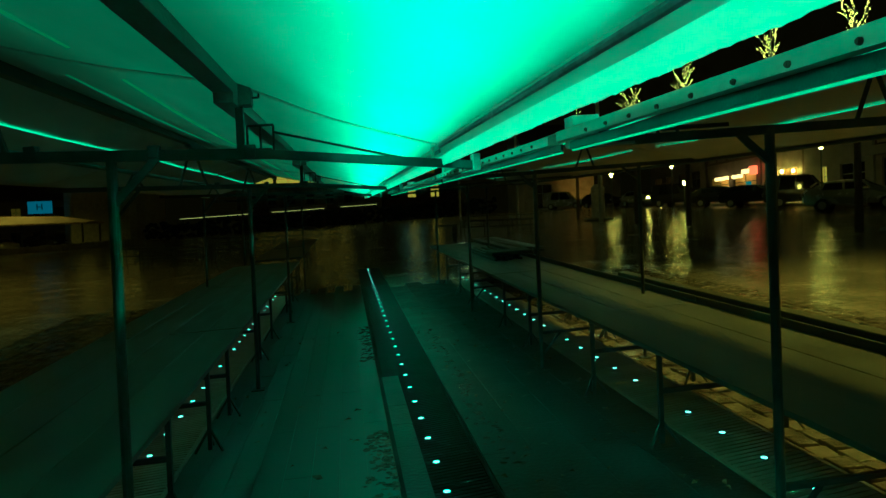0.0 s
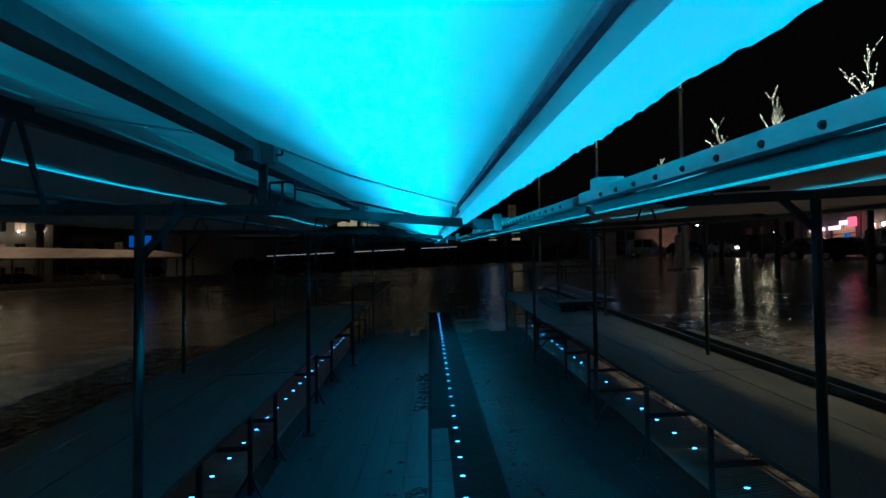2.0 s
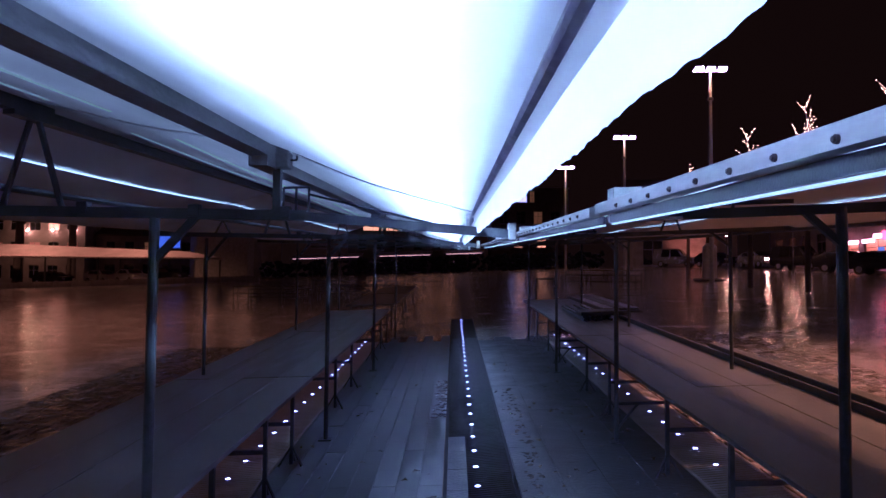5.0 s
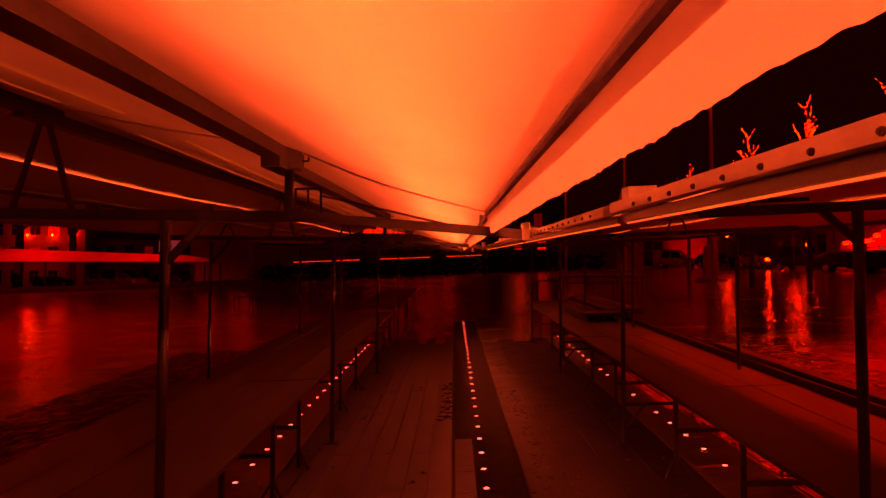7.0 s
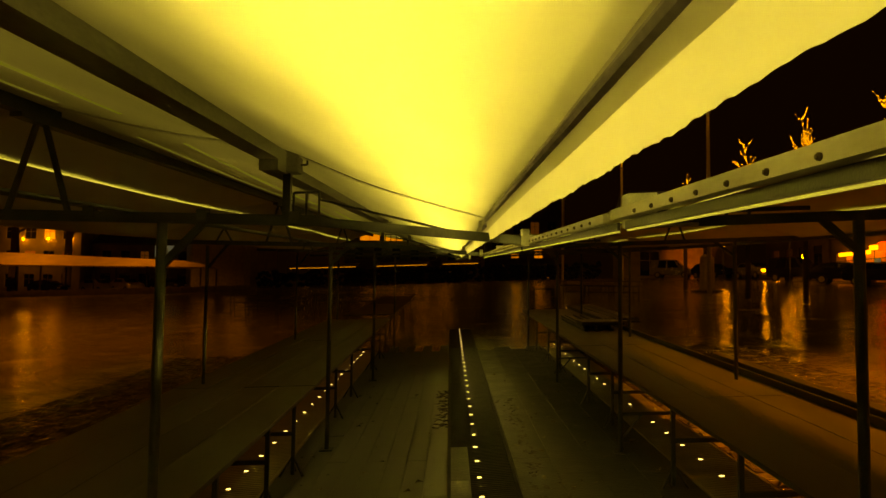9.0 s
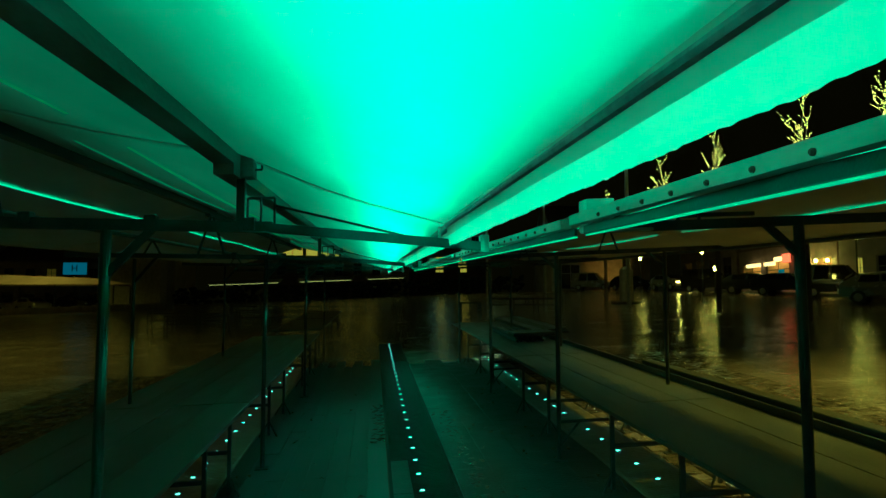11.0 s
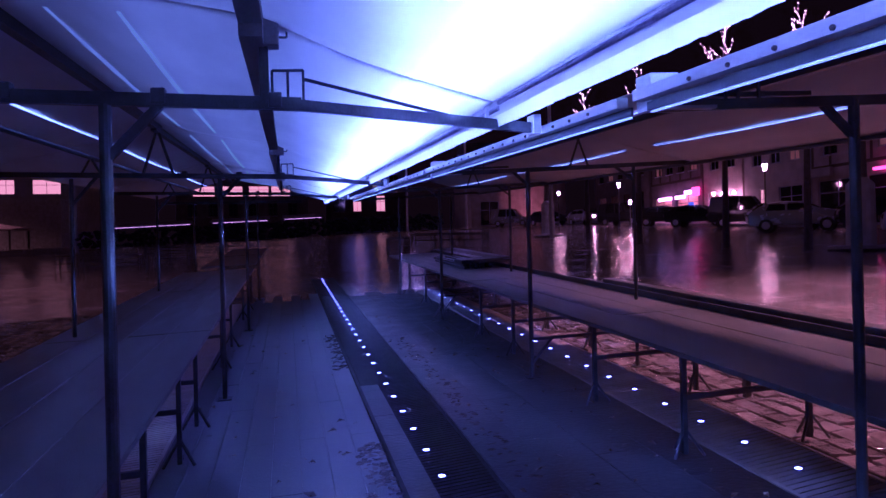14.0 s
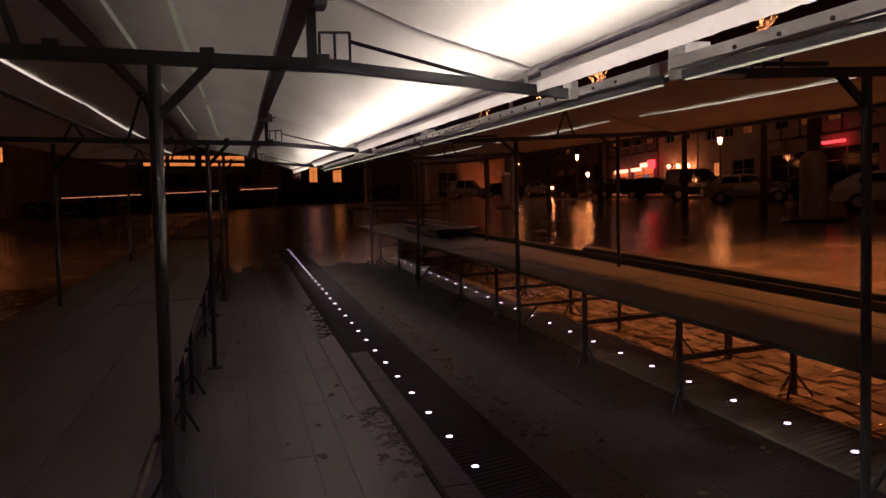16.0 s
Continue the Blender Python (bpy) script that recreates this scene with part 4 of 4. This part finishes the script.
def car(x, y, turn, paint, label, lights=None, van=False):
    ob = thing("car", x, y, label, "car", "parked cars", None, turn)
    H = 1.85 if van else 1.43
    prof = [(-2.1, 0.35), (-2.12, 0.75), (-1.95, 0.92), (-1.05, 1.0), (-0.35, H - 0.03), (0.6, H), (1.35, H - 0.08), (1.95, 1.02), (2.1, 0.85), (2.08, 0.35)]
    if van:
        prof[5:8] = [(1.2, H), (1.95, H - 0.05), (2.06, 1.0)]
    bm = bmesh.new()
    sides = []
    for s in (-0.84, 0.84):
        sides.append([bm.verts.new((u, s * (0.86 if w > 1.05 else 1.0), w)) for u, w in prof])
    bm.faces.new(sides[0])
    bm.faces.new(list(reversed(sides[1])))
    n = len(prof)
    for i in range(n):
        bm.faces.new((sides[0][i], sides[1][i], sides[1][(i + 1) % n], sides[0][(i + 1) % n]))
    bmesh.ops.bevel(bm, geom=list(bm.edges), offset=0.05, segments=2, affect="EDGES")
    part("body", bm, paint, ob, smooth=False)
    for s in (-1, 1):
        for a, b in (((-0.75, -0.3), (0.35, 0.35)), ((0.45, 0.45), (1.3, 1.15))):
            bm = bmesh.new()
            v = [bm.verts.new((u, s * w, z)) for u, w, z in ((a[0], 0.815, 1.02), (b[0], 0.815, 1.02), (b[1], 0.735, H - 0.1), (a[1], 0.735, H - 0.1))]
            w2 = [bm.verts.new(q.co + Vector((0, s * 0.025, 0))) for q in v]
            bm.faces.new(v)
            bm.faces.new(w2)
            for i in range(4):
                bm.faces.new((v[i], v[(i + 1) % 4], w2[(i + 1) % 4], w2[i]))
            part("side_window", bm, GLASS, ob)
    for u0, u1 in ((-1.0, -0.42), (1.9, 1.42)):
        bm = bmesh.new()
        v = [bm.verts.new((u0 * 1.0, w, 1.05)) for w in (-0.66, 0.66)] + [bm.verts.new((u1, w, H - 0.08)) for w in (0.6, -0.6)]
        e = bmesh.ops.extrude_face_region(bm, geom=[bm.faces.new(v)])
        for q in e["geom"]:
            if isinstance(q, bmesh.types.BMVert):
                q.co += Vector((0.05 * (-1 if u0 < 0 else 1), 0, 0.04))
        part("windscreen", bm, GLASS, ob)
    for u in (-1.3, 1.3):
        for s in (-1, 1):
            bm = bmesh.new()
            tube(bm, (u, s * 0.66, 0.31), (u, s * 0.87, 0.31), 0.31, 18)
            wh = part("wheel", bm, TYRE, ob)
            bm = bmesh.new()
            tube(bm, (u, s * 0.865, 0.31), (u, s * 0.885, 0.31), 0.19, 14)
            part("rim", bm, STEEL_PALE, wh)
    for s in (-1, 1):
        bm = bmesh.new()
        box(bm, -2.16, -2.06, s * 0.62 - 0.16, s * 0.62 + 0.16, 0.62, 0.76, 0.02)
        part("headlight", bm, lights or STEEL_PALE, ob)
        bm = bmesh.new()
        box(bm, 2.06, 2.15, s * 0.66 - 0.12, s * 0.66 + 0.12, 0.72, 0.88, 0.02)
        part("tail_light", bm, BOLT, ob)
    return ob


car(21.6, 19.6, 140, CAR_WHITE, "white parked car beside the wet street")
car(23.0, 29.0, 135, CAR_SILVER, "silver parked car beside the wet street")
car(24.6, 31.4, 160, CAR_WHITE, "white parked car seen nose on")
car(25.2, 26.0, 150, CAR_DARK, "dark parked car in shadow")
car(25.4, 36.4, 150, CAR_DARK, "dark parked van beside the houses", van=True)
car(25.6, 41.5, 130, CAR_DARK, "dark parked car in shadow")
car(25.8, 46.0, 140, CAR_DARK, "dark parked car in shadow")
car(26.0, 53.0, 120, CAR_DARK, "dark parked van by the shop", van=True)
car(26.2, 61.0, 100, CAR_SILVER, "silver parked car with glowing headlights", WARM)
car(24.5, 66.5, 110, CAR_DARK, "dark parked car far down the street")
car(22.0, 70.5, 150, CAR_SILVER, "grey parked van far down the street", van=True)


def dark_tree(x, y, h, r, seed):
    """A tall bare trunk with a few limbs, unlit."""
    rnd = random.Random(seed)
    ob = thing("dark_tree", x, y, "dark bare tree trunk standing behind the car shelter", "tree", "dark trees")
    bm = bmesh.new()
    tube(bm, (0, 0, -0.2), (0.1, 0, h * 0.5), r, 10, r * 0.8)
    tube(bm, (0.1, 0, h * 0.5), (0.0, 0, h), r * 0.8, 10, r * 0.5)
    part("trunk", bm, BARK, ob)
    for i in range(5):
        a = rnd.uniform(0, 6.28)
        bm = bmesh.new()
        tube(bm, (0, 0, h * (0.7 + 0.06 * i)), (math.cos(a) * 2.2, math.sin(a) * 2.2, h * (0.85 + 0.08 * i)), r * 0.3, 7, r * 0.1)
        part("limb", bm, BARK, ob)


dark_tree(-48.6, 77.0, 9.5, 0.55, 1)
dark_tree(-42.9, 77.5, 9.0, 0.5, 2)

# gatehouse lit orange
gate = house(19.6, 78, 0, 11.5, [(4.2, 0.2, 3.0, [(1.1, 3.3, None)]), (2.6, 0.8, 1.9, windows(11.5, 4, 0.8))], 8, PLASTER, "plastered gatehouse with a dark arch washed in orange light", roof_h=3.4)
lamp("gate_light", "SPOT", look((26.2, 74.6, gz(26, 75) + 0.5), (26.0, 78.2, gz(26, 78) + 2.6)), 150, (1.0, 0.42, 0.0), cone=80, radius=0.15)

# far end of the square
house(5.5, 110, 0, 12, [(3.4, 0.6, 2.6, windows(12, 4, 1.9)), (3.4, 0.3, 2.8, [(0.6, 2.4, None), (3.6, 4.9, D), (7.2, 8.6, D)]), (3.2, 0.6, 2.6, windows(12, 4, 1.4, lit=(None, None, E))), (3.0, 0.8, 2.6, [(2.2, 5.6, COOL_ROOM), (6.0, 6.8, E)])], 10, PLASTER_DARK, "tall dark building with large lit windows", roof_h=0.3)
house(-16, 104, 0, 18, [(3.2, 0.6, 2.4, windows(18, 6, 1.4)), (3.0, 0.6, 2.4, windows(18, 6, 1.2)), (3.0, 0.4, 1.9, [(2.2, 5.2, D), (5.6, 9.0, D), (9.8, 12.6, D), (12.9, 15.6, D)])], 10, PLASTER_DARK, "dark building with a row of warm lit upper windows", roof_h=0.5)
house(-33.5, 88, 0, 9, [(3.2, 0.6, 2.4, windows(9, 3, 1.4)), (3.0, 0.5, 2.4, [(0.8, 3.6, COOL_ROOM), (4.2, 7.6, None)]), (3.0, 0.5, 2.2, [(0.8, 2.6, D), (4.4, 7.4, D)])], 10, PLASTER_PALE, "pale building with lit upper windows behind the shelter", roof_h=0.4)
house(-65, 92, 0, 16, [(3.2, 0.6, 2.4, windows(16, 6, 1.4)), (3.2, 0.8, 2.3, windows(16, 6, 1.5, lit=(None, E, None, E, None, E))), (3.0, 0.6, 2.2, windows(16, 6, 1.5, lit=(E, None, None, None, D)))], 10, PLASTER_PALE, "pale apartment building with lamps and dim windows", roof_h=0.4)
house(-48, 93, 0, 14, [(3.2, 0.6, 2.4, windows(14, 5, 1.4)), (3.0, 0.6, 2.2, windows(14, 5, 1.2, lit=(None, None, E, None)))], 10, PLASTER_DARK, "long dark building behind the car shelter", roof_h=3)

# long hedge and covered stalls across the far end
ob = thing("hedge", -24, 86, "long dark clipped hedge across the end of the square", "hedge")
rnd = random.Random(5)
for i in range(896):
    if i % 64 == 0:
        bm = bmesh.new()
    u, v, w = (i // 64) * 3 + rnd.uniform(0, 3.1), rnd.uniform(0, 1.1), rnd.uniform(0.1, 1.9)
    bmesh.ops.create_icosphere(bm, subdivisions=1, radius=rnd.uniform(0.18, 0.34), matrix=Matrix.Translation((u, v, w + SA * u)) @ Matrix.Diagonal((1, 1, rnd.uniform(0.6, 1.1), 1)))
    if i % 64 == 63:
        part("bush", bm, HEDGE, ob)


def far_shelter(x, y, length, label, lit):
    ob = thing("covered_stall", x, y, label, "covered stall", "covered stalls")
    bm = bmesh.new()
    v = [bm.verts.new(c) for c in ((0, -1.2, 2.35), (length, -1.2, 2.35 + SA * length), (length, 1.2, 2.75 + SA * length), (0, 1.2, 2.75))]
    w = [bm.verts.new(q.co + Vector((0, 0, 0.06))) for q in v]
    bm.faces.new(v)
    bm.faces.new(w)
    for i in range(4):
        bm.faces.new((v[i], v[(i + 1) % 4], w[(i + 1) % 4], w[i]))
    part("roof", bm, TARP_DULL, ob)
    n = max(2, int(length / 3))
    for i in range(n + 1):
        u = min(max(length * i / n, 0.04), length - 0.04)
        for q in (-1.1, 1.1):
            bm = bmesh.new()
            tube(bm, (u, q, -0.2), (u, q, 2.4 + SA * u), 0.03, 8)
            part("post", bm, STEEL, ob)
    if lit:
        bm = bmesh.new()
        square_tube(bm, (0.3, -1.0, 2.22 + 0.01), (length - 0.3, -1.0, 2.22 + SA * (length - 0.3)), 0.1, 0.06)
        part("light_tube", bm, TUBE_LIGHT, ob, "warm light tube under the roof edge")


far_shelter(-21, 90, 9.0, "covered stall with a lit roof edge beyond the hedge", True)
far_shelter(-10, 90, 7.0, "covered stall with a lit roof edge beyond the hedge", True)
far_shelter(-1.5, 89, 5.0, "covered stall with a lit roof edge beyond the hedge", True)

# ---- car shelter and wall on the west side ----
SHELTER = material("beige_sheet_roof", (0.6, 0.46, 0.32), 0.6, 0, 0.2, 0.8, 0.2, 8)
ob = thing("car_shelter", -58.0, 70, "long pale sheet roof on posts over parked cars", "car shelter")
base = gz(-58.0, 70)
bm = bmesh.new()
prev = None
for i in range(12):
    u = i * 3.0
    low, top = 4.40 - base, 5.75 - base - 0.035 * max(0, u - 12)
    if i == 11:
        top = low + 0.2
    cur = [bm.verts.new(c) for c in ((u, 0, low), (u, 2.6, top), (u, 5.2, low + 0.1), (u, 0, low - 0.1), (u, 2.6, top - 0.1), (u, 5.2, low))]
    if prev:
        for a, b in ((0, 1), (1, 2), (4, 3), (5, 4), (3, 0), (2, 5)):
            bm.faces.new((prev[a], cur[a], cur[b], prev[b]))
    else:
        bm.faces.new((cur[0], cur[1], cur[4], cur[3]))
        bm.faces.new((cur[1], cur[2], cur[5], cur[4]))
    prev = cur
bm.faces.new((prev[1], prev[0], prev[3], prev[4]))
bm.faces.new((prev[2], prev[1], prev[4], prev[5]))
part("roof", bm, SHELTER, ob)
for i in range(7):
    for q in (0.2, 5.0):
        bm = bmesh.new()
        tube(bm, (0.2 + i * 5.4, q, -0.5), (0.2 + i * 5.4, q, 4.36 - base), 0.09, 8)
        part("post", bm, STEEL, ob)
# unseen fill lamps without fixtures, added to brighten the sheet roof
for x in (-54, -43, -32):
    lamp("shelter_fill_light", "SPOT", pose(x, 69.5, gz(x, 69.5) + 8.5), 420, STREET, radius=0.3, cone=138)
car(-37.6, 74.0, 150, CAR_WHITE, "white car parked under the sheet roof")
car(-33.6, 72.0, 140, CAR_WHITE, "white car parked under the sheet roof")
car(-42.0, 72.5, 160, CAR_DARK, "dark car parked under the sheet roof")
car(-29.3, 71.5, 150, CAR_DARK, "dark parked car beside the sheet roof")

bm = bmesh.new()
for i in range(24):
    x0, x1 = -62 + i * 1.8, -62 + (i + 1) * 1.8 - 0.02
    y = 66.5 + 0.0 * i
    zz = gz((x0 + x1) / 2, y)
    box(bm, x0, x1, y, y + 0.35, zz - 0.4, zz + 0.55, 0.02)
tagged(part("wall_low", bm, PILLAR, None), "low pale stone wall before the car shelter", "wall", kind="structure")

ob = thing("container", -29.6, 79, "pale ribbed steel container beside the car shelter", "container")
bm = bmesh.new()
box(bm, 0, 6.0, 0, 2.6, -0.2, 5.6)
part("body", bm, PILLAR, ob)
for i in range(19):
    bm = bmesh.new()
    square_tube(bm, (0.2 + i * 0.31, -0.03, 0.0), (0.2 + i * 0.31, -0.03, 5.5), 0.1, 0.06)
    part("rib", bm, PILLAR, ob)

# blue sign with a white letter
ob = thing("letter_sign", -35.2, 85.5, "square blue glowing sign with a white letter H", "sign", "", gz(-35.2, 85.5) + 4.7)
bm = bmesh.new()
box(bm, -1.3, 1.3, 0, 0.2, -0.7, 0.7, 0.04)
part("panel", bm, NEON_BLUE, ob)
bm = bmesh.new()
square_tube(bm, (0, 0.1, -5.2), (0, 0.1, -0.8), 0.15, 0.15)
part("post", bm, STEEL, ob)
font = bpy.data.curves.new("letter", "FONT")
font.body, font.size, font.extrude, font.align_x, font.align_y = "H", 1.1, 0.01, "CENTER", "CENTER"
font.materials.append(FRAME)
letter = new("letter", font)
letter.parent = ob
letter.matrix_basis = pose(0, -0.02, 0, 90, 0, 0)

# folded rods stacked on the end of the east table
ob = thing("rod_stack", 2.45, 11.6, "bundle of dark stall rods stacked on the table", "rod stack", "", gz(2.45, 11.6) + 0.735)
rnd = random.Random(3)
for i in range(12):
    bm = bmesh.new()
    u, w = -0.3 + 0.06 * (i % 6) * 1.6, 0.025 + 0.045 * (i // 6)
    square_tube(bm, (u, rnd.uniform(0, 0.3), w), (u + rnd.uniform(-0.06, 0.06), 2.4 + rnd.uniform(0, 0.8), w), 0.04, 0.04)
    part("rod", bm, STEEL, ob, shear=True)
bm = bmesh.new()
box(bm, -0.36, 0.42, 0.1, 0.7, 0.095, 0.17, 0.02)
part("folded_cover", bm, BLACK, ob, "black folded cover on the rods", shear=True)

# ribs of the light strips, and the setts
for ob, hw, mat, rib, y1 in RIBS:
    bm = bmesh.new()
    square_tube(bm, (-hw + 0.04, -0.05, 0), (hw - 0.04, 0.05, 0), rib * (0.76 if mat is STONE else 0.78), 0.016)
    me = mesh_of(bm, "rib", mat, shear=True)
    for i in range(290):
        y = 0.9 + rib * i
        if y < min(y1, 16):
            piece("rib", me, ob, 0, y, SB * y - 0.009)


setts("setts_east", 2.57, 6.5, 1.5, 15.5, "wet uneven stone setts shining beside the stalls", lambda x, y: x < 3.6 and 2.0 < y < 9)
setts("setts_west", -6.6, -2.67, 1.5, 15.5, "wet uneven stone setts beside the west table", lambda x, y: x > -4.4 and 4 < y < 9)
